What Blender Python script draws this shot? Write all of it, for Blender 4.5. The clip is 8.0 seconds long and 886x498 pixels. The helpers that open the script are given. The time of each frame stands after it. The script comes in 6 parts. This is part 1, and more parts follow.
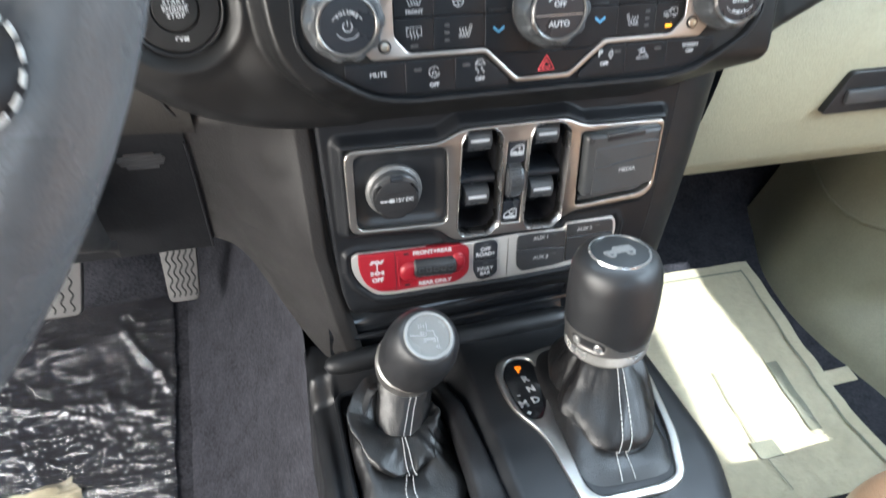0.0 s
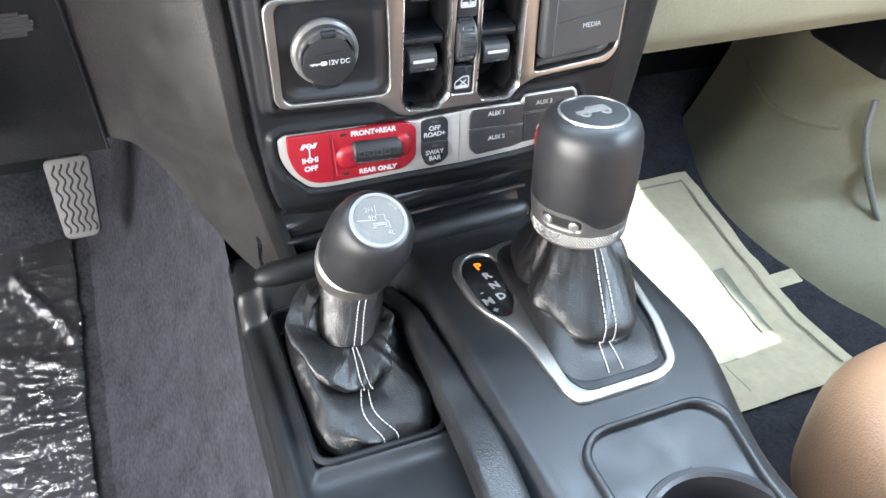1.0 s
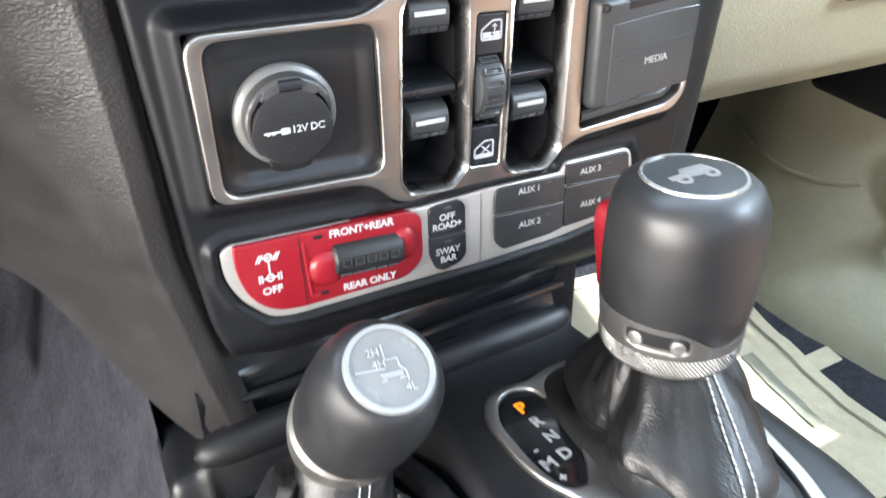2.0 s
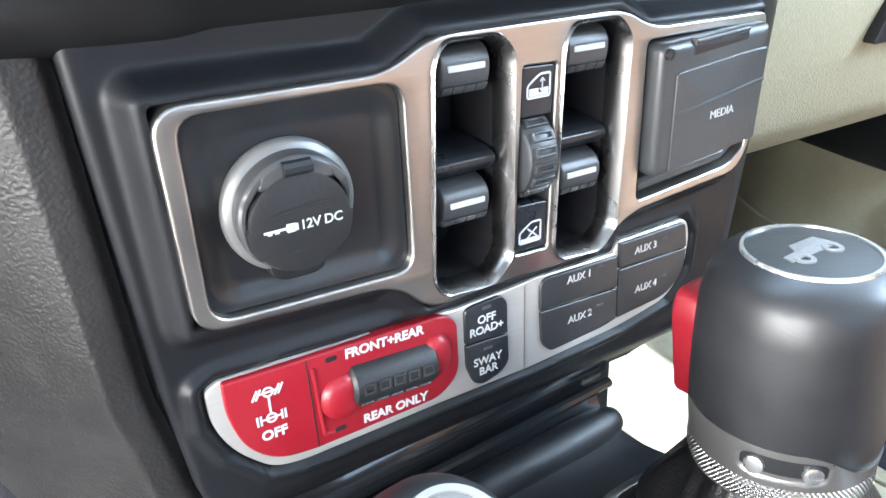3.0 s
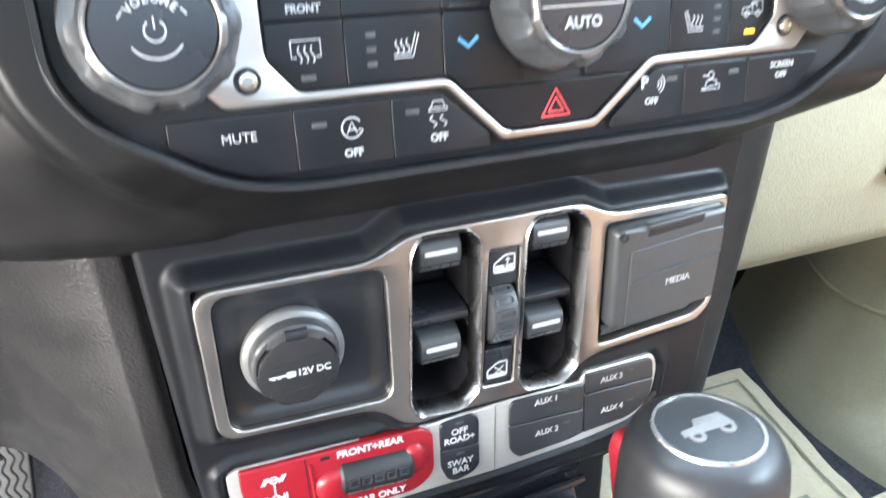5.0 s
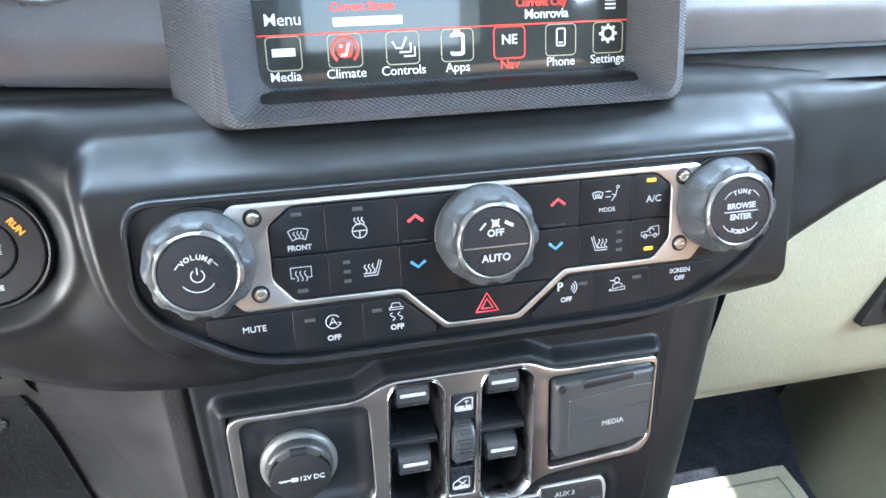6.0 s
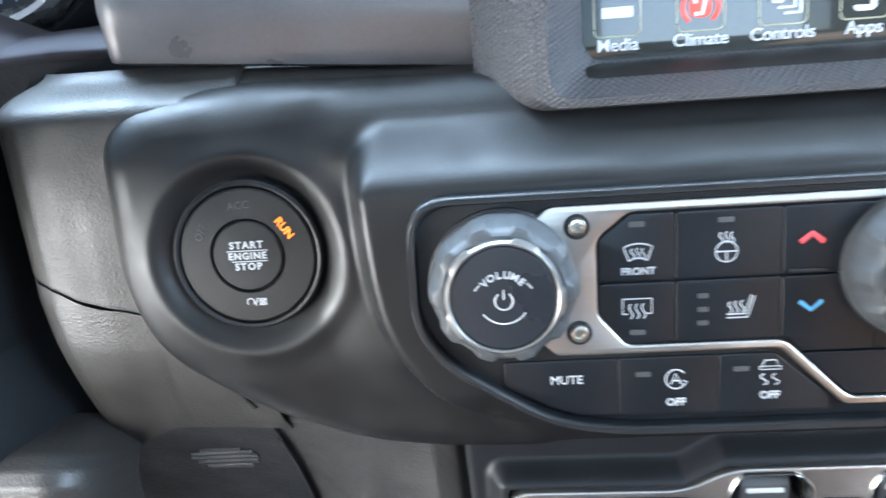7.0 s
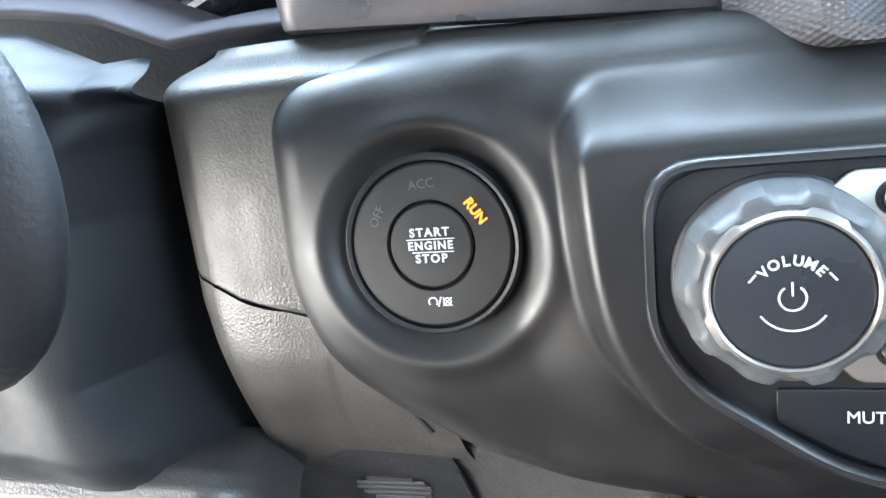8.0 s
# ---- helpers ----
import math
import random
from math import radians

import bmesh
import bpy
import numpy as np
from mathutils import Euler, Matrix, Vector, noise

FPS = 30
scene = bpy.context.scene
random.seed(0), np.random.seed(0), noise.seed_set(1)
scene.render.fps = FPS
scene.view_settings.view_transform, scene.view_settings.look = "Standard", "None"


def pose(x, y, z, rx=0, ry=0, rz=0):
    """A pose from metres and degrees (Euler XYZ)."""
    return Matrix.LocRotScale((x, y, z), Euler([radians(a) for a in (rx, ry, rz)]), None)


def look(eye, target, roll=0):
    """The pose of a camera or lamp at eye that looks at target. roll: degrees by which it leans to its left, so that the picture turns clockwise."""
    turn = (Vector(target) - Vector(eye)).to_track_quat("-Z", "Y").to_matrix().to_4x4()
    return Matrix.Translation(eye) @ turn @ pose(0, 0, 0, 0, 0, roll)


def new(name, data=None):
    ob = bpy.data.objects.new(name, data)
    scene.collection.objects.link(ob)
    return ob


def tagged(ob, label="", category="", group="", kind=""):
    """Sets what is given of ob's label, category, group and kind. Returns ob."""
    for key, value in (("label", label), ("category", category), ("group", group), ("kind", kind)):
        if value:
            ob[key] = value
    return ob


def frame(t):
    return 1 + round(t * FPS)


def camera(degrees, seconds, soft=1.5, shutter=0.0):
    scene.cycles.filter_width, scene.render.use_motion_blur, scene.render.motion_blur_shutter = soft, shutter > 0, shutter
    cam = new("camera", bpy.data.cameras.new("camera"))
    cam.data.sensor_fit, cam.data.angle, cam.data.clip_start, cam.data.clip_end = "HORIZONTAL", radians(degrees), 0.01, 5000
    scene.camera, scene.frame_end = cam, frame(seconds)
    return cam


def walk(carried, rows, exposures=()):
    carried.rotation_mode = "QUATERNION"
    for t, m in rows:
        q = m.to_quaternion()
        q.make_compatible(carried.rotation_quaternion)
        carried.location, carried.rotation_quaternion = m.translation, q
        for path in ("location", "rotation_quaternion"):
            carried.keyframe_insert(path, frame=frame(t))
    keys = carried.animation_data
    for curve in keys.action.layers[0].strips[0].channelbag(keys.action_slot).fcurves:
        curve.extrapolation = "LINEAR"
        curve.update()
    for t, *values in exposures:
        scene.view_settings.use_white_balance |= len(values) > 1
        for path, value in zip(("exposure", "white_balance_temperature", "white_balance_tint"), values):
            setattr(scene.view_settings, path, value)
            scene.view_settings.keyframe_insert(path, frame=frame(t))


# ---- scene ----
cam = camera(60.98, 8.0, shutter=0.2)
PATH = [
    (0, (-0.1626, 0.0985, 0.7922), (0.2707, 1.7182, -0.2981), 0.49),
    (0.2, (-0.1642, 0.1187, 0.7512), (0.3135, 1.689, -0.3916), 0.51),
    (0.5, (-0.1718, 0.1315, 0.7209), (0.3943, 1.6564, -0.4427), 0.94),
    (1, (-0.1706, 0.1354, 0.7134), (0.4483, 1.6296, -0.4631), 1.39),
    (1.5, (-0.1694, 0.1543, 0.7029), (0.4923, 1.6601, -0.4350), 0.87),
    (1.8, (-0.1559, 0.2198, 0.6701), (0.5628, 1.7551, -0.3912), -0.36),
    (2, (-0.1491, 0.2660, 0.6490), (0.6357, 1.8205, -0.3346), -0.87),
    (2.2, (-0.1441, 0.3050, 0.6395), (0.7115, 1.8627, -0.2777), -1.22),
    (3.3, (-0.1453, 0.3356, 0.6302), (0.7910, 1.9002, -0.1914), -2.61),
    (3.5, (-0.1453, 0.3350, 0.6296), (0.7883, 1.9006, -0.1934), -2.63),
    (4, (-0.1446, 0.3345, 0.6299), (0.7486, 1.9206, -0.1988), -2.42),
    (4.5, (-0.1386, 0.3238, 0.6413), (0.6930, 1.9406, -0.1921), -1.88),
    (4.8, (-0.1306, 0.306, 0.6705), (0.6461, 1.9543, -0.1541), -1.30),
    (5, (-0.1181, 0.2857, 0.7053), (0.5554, 1.9712, -0.1345), -1.18),
    (5.2, (-0.1062, 0.2603, 0.7397), (0.4860, 1.9877, -0.0759), -1.49),
    (6.3, (-0.0805, 0.2051, 0.7885), (0.2746, 2.0422, 0.0821), -1.31),
    (6.5, (-0.0847, 0.2116, 0.7858), (0.1909, 2.0706, 0.1016), -1.50),
    (6.8, (-0.1006, 0.2622, 0.7657), (-0.0867, 2.1566, 0.1245), -3.10),
    (7, (-0.1111, 0.2887, 0.7542), (-0.2778, 2.1882, 0.1508), -4.55),
    (7.2, (-0.1222, 0.3064, 0.7455), (-0.4312, 2.1966, 0.1698), -5.30),
    (7.4, (-0.1294, 0.3201, 0.7327), (-0.5607, 2.2048, 0.2209), -5.48),
    (7.5, (-0.1306, 0.3257, 0.7300), (-0.6137, 2.1976, 0.2175), -6.29),
    (7.7, (-0.1333, 0.3285, 0.7305), (-0.6645, 2.19, 0.2278), -6.48),
    (8, (-0.1345, 0.3300, 0.7297), (-0.7041, 2.1864, 0.2510), -6.97),
]
walk(cam, [(t, look(eye, target, roll)) for t, eye, target, roll in PATH],
     exposures=[(0, 1.08, 5700, 5), (0.6, 1.56, 5600, 6), (2, 1.53, 5750, 7), (3.4, 1.64, 5300, 5), (4.2, 1.66, 5350, 5), (5, 1.83, 5600, 6), (6.4, 1.5, 5200, 4), (7.2, 1.52, 5300, 4), (8, 1.92, 5500, 5)])

# ---- world, sun and window light ----
world = bpy.data.worlds.new("sky")
scene.world = world
world.use_nodes = True
wn = world.node_tree
sky = wn.nodes.new("ShaderNodeTexSky")
sky.sky_type, sky.sun_disc = "NISHITA", False
sky.sun_elevation, sky.sun_rotation = radians(46), radians(159)
wn.links.new(sky.outputs["Color"], wn.nodes["Background"].inputs["Color"])
wn.nodes["Background"].inputs["Strength"].default_value = 0.085

sun = new("sun", bpy.data.lights.new("sun", "SUN"))
sun.data.energy, sun.data.angle, sun.data.color = 5.0, radians(0.5), (1.0, 0.95, 0.86)
sun.matrix_world = look((0.43, -0.9, 1.0), (0, 0, 0))


def window_light(eye, target, sx, sy, watts, color=(1, 1, 1)):
    lamp = new("window_light", bpy.data.lights.new("window_light", "AREA"))
    lamp.data.shape, lamp.data.size, lamp.data.size_y, lamp.data.energy, lamp.data.color = "RECTANGLE", sx, sy, watts, color
    lamp.matrix_world = look(eye, target)
    return lamp


window_light((0, 0.76, 1.07), (0, 0.30, 0.55), 1.28, 0.50, 31.0, (0.81, 0.91, 1.0))
window_light((-0.80, 0.14, 0.600), (0.1, 0.50, 0.640), 0.80, 0.26, 12.5, (1.0, 0.86, 0.72))
window_light((0.73, 0.12, 0.97), (0.1, 0.3, 0.5), 0.7, 0.30, 10.5, (0.86, 0.94, 1.0))
window_light((0, -1.35, 1.0), (0, 0.3, 0.65), 1.1, 0.34, 2.2, (0.80, 0.91, 1.0))


# ---- materials ----
def material(name, color, rough=0.5, metal=0.0, vary=0.12, grain=0.0, size=0.0006, kind="noise", glow=0.0, coat=0.0, spec=0.5, stretch=None, wear=0.1):
    m = bpy.data.materials.new(name)
    m.use_nodes = True
    t = m.node_tree
    b = t.nodes["Principled BSDF"]
    b.inputs["Metallic"].default_value, b.inputs["Roughness"].default_value = metal, rough
    b.inputs["Coat Weight"].default_value, b.inputs["Specular IOR Level"].default_value = coat, spec
    co = t.nodes.new("ShaderNodeTexCoord")
    mp = t.nodes.new("ShaderNodeMapping")
    t.links.new(co.outputs["Object"], mp.inputs["Vector"])
    if stretch:
        mp.inputs["Scale"].default_value = stretch
    big = t.nodes.new("ShaderNodeTexNoise")
    big.inputs["Scale"].default_value, big.inputs["Detail"].default_value = 45, 4
    t.links.new(co.outputs["Object"], big.inputs["Vector"])
    fine = t.nodes.new("ShaderNodeTexNoise")
    fine.inputs["Scale"].default_value, fine.inputs["Detail"].default_value = 0.4 / size, 3
    t.links.new(mp.outputs["Vector"], fine.inputs["Vector"])
    add = t.nodes.new("ShaderNodeMath")
    add.operation = "ADD"
    t.links.new(big.outputs["Fac"], add.inputs[0])
    t.links.new(fine.outputs["Fac"], add.inputs[1])
    ramp = t.nodes.new("ShaderNodeMapRange")
    ramp.inputs["From Min"].default_value, ramp.inputs["From Max"].default_value = 0.6, 1.4
    ramp.inputs["To Min"].default_value, ramp.inputs["To Max"].default_value = 1 - vary, 1 + vary
    t.links.new(add.outputs[0], ramp.inputs["Value"])
    mul = t.nodes.new("ShaderNodeVectorMath")
    mul.operation = "SCALE"
    mul.inputs[0].default_value = color
    t.links.new(ramp.outputs["Result"], mul.inputs["Scale"])
    t.links.new(mul.outputs["Vector"], b.inputs["Base Color"])
    rr = t.nodes.new("ShaderNodeMapRange")
    rr.inputs["From Min"].default_value, rr.inputs["From Max"].default_value = 0.3, 0.7
    rr.inputs["To Min"].default_value, rr.inputs["To Max"].default_value = max(rough - wear, 0.03), min(rough + wear, 1)
    t.links.new(big.outputs["Fac"], rr.inputs["Value"])
    t.links.new(rr.outputs["Result"], b.inputs["Roughness"])
    if grain:
        bump = t.nodes.new("ShaderNodeBump")
        bump.inputs["Strength"].default_value, bump.inputs["Distance"].default_value = grain, size
        if kind == "leather":
            vor = t.nodes.new("ShaderNodeTexVoronoi")
            vor.feature = "SMOOTH_F1"
            vor.inputs["Scale"].default_value = 1.0 / size
            warp = t.nodes.new("ShaderNodeMixRGB")
            warp.inputs["Fac"].default_value = 0.0015
            t.links.new(mp.outputs["Vector"], warp.inputs[1])
            t.links.new(fine.outputs["Color"], warp.inputs[2])
            t.links.new(warp.outputs["Color"], vor.inputs["Vector"])
            t.links.new(vor.outputs["Distance"], bump.inputs["Height"])
        elif kind == "ribs":
            prod = t.nodes.new("ShaderNodeMath")
            prod.operation = "ADD"
            mp.inputs["Rotation"].default_value = (0, 0, radians(45))
            for i, way in enumerate(("X", "Y")):
                wv = t.nodes.new("ShaderNodeTexWave")
                wv.bands_direction = way
                wv.inputs["Scale"].default_value = 0.314 / size
                t.links.new(mp.outputs["Vector"], wv.inputs["Vector"])
                t.links.new(wv.outputs["Fac"], prod.inputs[i])
            t.links.new(prod.outputs[0], bump.inputs["Height"])
        else:
            t.links.new(fine.outputs["Fac"], bump.inputs["Height"])
        t.links.new(bump.outputs["Normal"], b.inputs["Normal"])
    if glow:
        b.inputs["Emission Color"].default_value = (*color, 1)
        b.inputs["Emission Strength"].default_value = glow
    return m


SOFT = material("soft_touch_black_plastic", (0.0074, 0.0081, 0.0096), 0.44, spec=0.40, grain=0.14, size=0.0005)
TRIM = material("satin_black_trim", (0.0076, 0.0084, 0.0102), 0.47, spec=0.25, grain=0.12, size=0.0005)
MATTE = material("matte_black_plastic", (0.0080, 0.0085, 0.0100), 0.52, spec=0.3, grain=0.3, size=0.0008)
CAVITY = material("deep_black_plastic", (0.010, 0.010, 0.012), 0.45, grain=0.1)
CLIMATEKEY = material("satin_black_climate_key", (0.0070, 0.0082, 0.0105), 0.34, spec=0.28, grain=0.05, wear=0.05)
KEY = material("smooth_black_key", (0.014, 0.016, 0.020), 0.30, grain=0.05, wear=0.05)
GREYKEY = material("dark_grey_key", (0.034, 0.036, 0.038), 0.42, grain=0.15, size=0.0005)
GLOSS = material("gloss_black_panel", (0.010, 0.011, 0.013), 0.16, coat=0.3, wear=0.06)
SILVER = material("satin_silver_trim", (0.46, 0.45, 0.43), 0.34, 1.0, vary=0.05, grain=0.05, size=0.0004, stretch=(0.06, 1, 1), wear=0.05)
CHROME = material("polished_dark_chrome", (0.36, 0.35, 0.345), 0.27, 1.0, vary=0.04, wear=0.04)
ROCKER = material("satin_charcoal_switch", (0.034, 0.036, 0.039), 0.40, grain=0.12, size=0.0005)
CAPSKIN = material("moulded_black_cap", (0.013, 0.0135, 0.015), 0.46, spec=0.4, grain=0.25, size=0.0006)
BRIGHT = material("bright_silver_plastic", (0.62, 0.62, 0.61), 0.26, 0.9, vary=0.05)
KNOBGREY = material("translucent_grey_rubber", (0.048, 0.051, 0.054), 0.46, 0.0, spec=0.34, vary=0.2, grain=0.08)
RED = material("red_anodised_plastic", (0.20, 0.0075, 0.015), 0.36, 0.10, vary=0.06, grain=0.05)
WHITE = material("white_print", (0.38, 0.395, 0.41), 0.5, vary=0.03)
SATIN = material("satin_silver_paint", (0.54, 0.535, 0.52), 0.34, 0.60, vary=0.05, grain=0.05, size=0.0004, stretch=(0.06, 1, 1), wear=0.05)
GREYPRINT = material("grey_print", (0.32, 0.33, 0.335), 0.5, vary=0.03)
DIM = material("unlit_grey_print", (0.045, 0.046, 0.048), 0.45)
SCREENGREY = material("lit_screen_olive", (0.30, 0.29, 0.20), 0.3, glow=0.10)
REDPRINT = material("red_print", (0.62, 0.06, 0.07), 0.45)
BLUEPRINT = material("blue_print", (0.10, 0.30, 0.52), 0.45)
AMBER = material("amber_lamp", (1.0, 0.22, 0.004), 0.4, glow=0.5)
AMBERLED = material("amber_led", (1.0, 0.40, 0.01), 0.4, glow=0.7)
KNEESKIN = material("grained_dark_knee_skin", (0.030, 0.0285, 0.0275), 0.46, spec=0.45, grain=0.16, size=0.0010, kind="leather")
LEATHER = material("black_grained_dash_skin", (0.0185, 0.0170, 0.0152), 0.47, spec=0.42, grain=0.19, size=0.0008, kind="leather")
BOOT = material("black_leather_boot", (0.0062, 0.0062, 0.0066), 0.38, grain=0.26, size=0.0008, kind="leather")
THREAD = material("light_grey_thread", (0.38, 0.38, 0.37), 0.7)
GRIPSKIN = material("black_grained_grip_skin", (0.009, 0.009, 0.0098), 0.38, grain=0.22, size=0.0009, kind="leather")
SHROUD = material("smooth_dark_shroud_skin", (0.0070, 0.0085, 0.0105), 0.62, spec=0.20, grain=0.12, size=0.0007, kind="leather")
SOCKETPLATE = material("satin_charcoal_plate", (0.012, 0.0132, 0.0152), 0.33, grain=0.05, wear=0.05)
SOCKETGREY = material("worn_satin_charcoal", (0.050, 0.051, 0.053), 0.40, 0.1, grain=0.12, size=0.0006)
AUXKEY = material("charcoal_key", (0.020, 0.0215, 0.024), 0.38, grain=0.15, size=0.0005)
POD = material("matte_soft_touch_plastic", (0.0072, 0.0073, 0.0076), 0.44, spec=0.31, grain=0.10, size=0.0005)
SIDE = material("dull_black_side_skin", (0.0142, 0.0134, 0.0134), 0.46, spec=0.45, grain=0.20, size=0.0011, kind="leather")
RINGGREY = material("satin_grey_ring", (0.15, 0.15, 0.148), 0.42, 0.40, vary=0.05, wear=0.05)
PALE = material("pale_grey_plastic", (0.24, 0.243, 0.24), 0.35, 0.2, vary=0.04)
WHEELSKIN = material("smooth_black_wheel_leather", (0.085, 0.084, 0.086), 0.30, grain=0.15, size=0.0010, kind="leather")
KNOBBLACK = material("black_leather_knob", (0.0135, 0.0140, 0.0155), 0.45, grain=0.06, size=0.0006, kind="leather")
GUNMETAL = material("satin_grey_metal", (0.18, 0.176, 0.17), 0.36, 0.70, vary=0.05)
SCREWMETAL = material("bright_zinc_screw", (0.55, 0.53, 0.47), 0.28, 1.0, vary=0.08)
KNURL = material("knurled_silver", (0.30, 0.30, 0.29), 0.30, 1.0, grain=0.1, size=0.0005)
CARPET = material("dark_grey_carpet", (0.036, 0.0365, 0.0440), 0.95, vary=0.5, grain=1.0, size=0.0017, spec=0.1)
FASCIA = material("bronze_grey_satin_fascia", (0.155, 0.146, 0.148), 0.36, 0.35, vary=0.08, grain=0.1)
APRONGREY = material("lavender_grey_satin_plastic", (0.050, 0.047, 0.055), 0.72, spec=0.2, vary=0.06, grain=0.08)
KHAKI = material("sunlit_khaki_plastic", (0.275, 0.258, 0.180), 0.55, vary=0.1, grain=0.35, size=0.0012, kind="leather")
# darker khaki: the walls' own colour, and painted shade on the glove box cheek
DARKKHAKI = material("dark_khaki_plastic", (0.080, 0.077, 0.056), 0.6, vary=0.15, grain=0.3, size=0.0012)
TAN = material("tan_leather", (0.36, 0.205, 0.115), 0.45, vary=0.08, grain=0.35, size=0.0014, kind="leather")
PAPER = material("cream_paper", (0.50, 0.455, 0.325), 0.75, vary=0.1, grain=0.5, size=0.004)
PAPERPRINT = material("grey_paper_print", (0.22, 0.22, 0.17), 0.75, vary=0.2)
PEDAL = material("grey_rubber_pad", (0.20, 0.195, 0.19), 0.55, vary=0.15, grain=0.3)
DISC = material("smoky_grey_disc", (0.15, 0.152, 0.15), 0.22, coat=0.3)
RUBBER = material("grey_pedal_rubber", (0.085, 0.082, 0.083), 0.55, vary=0.15, grain=0.3)
HEADLINER = material("light_grey_headliner", (0.42, 0.42, 0.41), 0.9, grain=0.3, size=0.002)
HOUSING = material("woven_texture_housing", (0.058, 0.058, 0.063), 0.45, grain=0.30, size=0.0014, kind="ribs", stretch=(0.75, 1.25, 1.0))
# base lifted above black: greenish reflections are put into the glass colour
SCREENDARK = material("dark_screen_glass", (0.034, 0.036, 0.034), 0.07, glow=0.0, coat=0.6, wear=0.02)
SCREENLIGHT = material("lit_screen_map", (0.72, 0.71, 0.64), 0.25, glow=0.20)
SCREENWHITE = material("lit_screen_white", (0.52, 0.54, 0.56), 0.3, glow=0.20)
SCREENRED = material("lit_screen_red", (0.85, 0.045, 0.025), 0.3, glow=0.45)

film = bpy.data.materials.new("clear_crinkled_film")
film.use_nodes = True
ft = film.node_tree
fb = ft.nodes["Principled BSDF"]
ft.nodes.remove(fb)
clear, shine, blend, fn, fbump = (ft.nodes.new(k) for k in ("ShaderNodeBsdfTransparent", "ShaderNodeBsdfGlossy", "ShaderNodeMixShader", "ShaderNodeTexNoise", "ShaderNodeBump"))
shine.inputs["Roughness"].default_value = 0.11
blend.inputs["Fac"].default_value = 0.25
fn.inputs["Scale"].default_value, fn.inputs["Detail"].default_value, fn.inputs["Distortion"].default_value = 1.0, 2, 1.2
fc, fm = ft.nodes.new("ShaderNodeTexCoord"), ft.nodes.new("ShaderNodeMapping")
fm.inputs["Scale"].default_value, fm.inputs["Rotation"].default_value = (210, 420, 60), (0, 0, radians(16))
ft.links.new(fc.outputs["Object"], fm.inputs["Vector"])
ft.links.new(fm.outputs["Vector"], fn.inputs["Vector"])
haze, both = ft.nodes.new("ShaderNodeBsdfDiffuse"), ft.nodes.new("ShaderNodeMixShader")
haze.inputs["Color"].default_value, both.inputs["Fac"].default_value = (0.22, 0.22, 0.26, 1), 0.28
fbump.inputs["Strength"].default_value, fbump.inputs["Distance"].default_value = 1.0, 0.0012
ft.links.new(fn.outputs["Fac"], fbump.inputs["Height"])
ft.links.new(fbump.outputs["Normal"], shine.inputs["Normal"])
ft.links.new(clear.outputs[0], blend.inputs[1])
ft.links.new(shine.outputs[0], both.inputs[1])
ft.links.new(haze.outputs[0], both.inputs[2])
ft.links.new(both.outputs[0], blend.inputs[2])
ft.links.new(blend.outputs[0], ft.nodes["Material Output"].inputs["Surface"])


# ---- mesh helpers ----
def link(name, bm, mat_, angle=35):
    me = bpy.data.meshes.new(name)
    bm.to_mesh(me)
    bm.free()
    me.polygons.foreach_set("use_smooth", [True] * len(me.polygons))
    me.set_sharp_from_angle(angle=radians(angle))
    me.materials.append(mat_)
    return new(name, me)


def part(name, bm, mat_, parent, label="", angle=35):
    ob = link(name, bm, mat_, angle)
    ob.parent = parent
    if label:
        ob["label"] = label
    return ob


def thing(name, m, label, category, group="", kind=""):
    ob = new(name)
    ob.empty_display_size = 0.01
    ob.matrix_world = m
    return tagged(ob, label, category, group, kind)


def rounded(points, r, n=5):
    """A closed outline with its corners rounded by r (one number, or one a corner)."""
    out, k = [], len(points)
    for i, p in enumerate(points):
        p, a, b = Vector(p), Vector(points[i - 1]), Vector(points[(i + 1) % k])
        ri = r[i] if isinstance(r, (list, tuple)) else r
        da, db = a - p, b - p
        ri = min(ri, 0.48 * da.length, 0.48 * db.length)
        if ri <= 0:
            out.append(p)
            continue
        s, e = p + da.normalized() * ri, p + db.normalized() * ri
        for j in range(n + 1):
            t = j / n
            out.append((1 - t) ** 2 * s + 2 * t * (1 - t) * p + t * t * e)
    return out


def mm(points):
    return [(x / 1000, y / 1000) for x, y in points]


def rect(x0, y0, x1, y1):
    return [(x0, y0), (x1, y0), (x1, y1), (x0, y1)]


def take(data):
    ob = bpy.data.objects.new("draft", data)
    me = bpy.data.meshes.new_from_object(ob)
    bm = bmesh.new()
    bm.from_mesh(me)
    bpy.data.objects.remove(ob)
    bpy.data.meshes.remove(me)
    bmesh.ops.remove_doubles(bm, verts=bm.verts, dist=1e-6)
    return bm


def plate(outlines, w0, w1, bevel=0.0005, res=1):
    """A flat piece between heights w0 and w1, its first outline less the others, with rounded edges."""
    cu = bpy.data.curves.new("draft", "CURVE")
    cu.dimensions, cu.fill_mode = "2D", "BOTH"
    for pts in outlines:
        sp = cu.splines.new("POLY")
        sp.points.add(len(pts) - 1)
        for q, p in zip(sp.points, pts):
            q.co = (p[0], p[1], 0, 1)
        sp.use_cyclic_u = True
    bevel = min(bevel, abs(w1 - w0) * 0.45)
    cu.extrude, cu.bevel_depth, cu.bevel_resolution, cu.offset = abs(w1 - w0) / 2 - bevel, bevel, res, -bevel
    bm = take(cu)
    bpy.data.curves.remove(cu)
    bmesh.ops.translate(bm, verts=bm.verts, vec=(0, 0, (w0 + w1) / 2))
    return bm


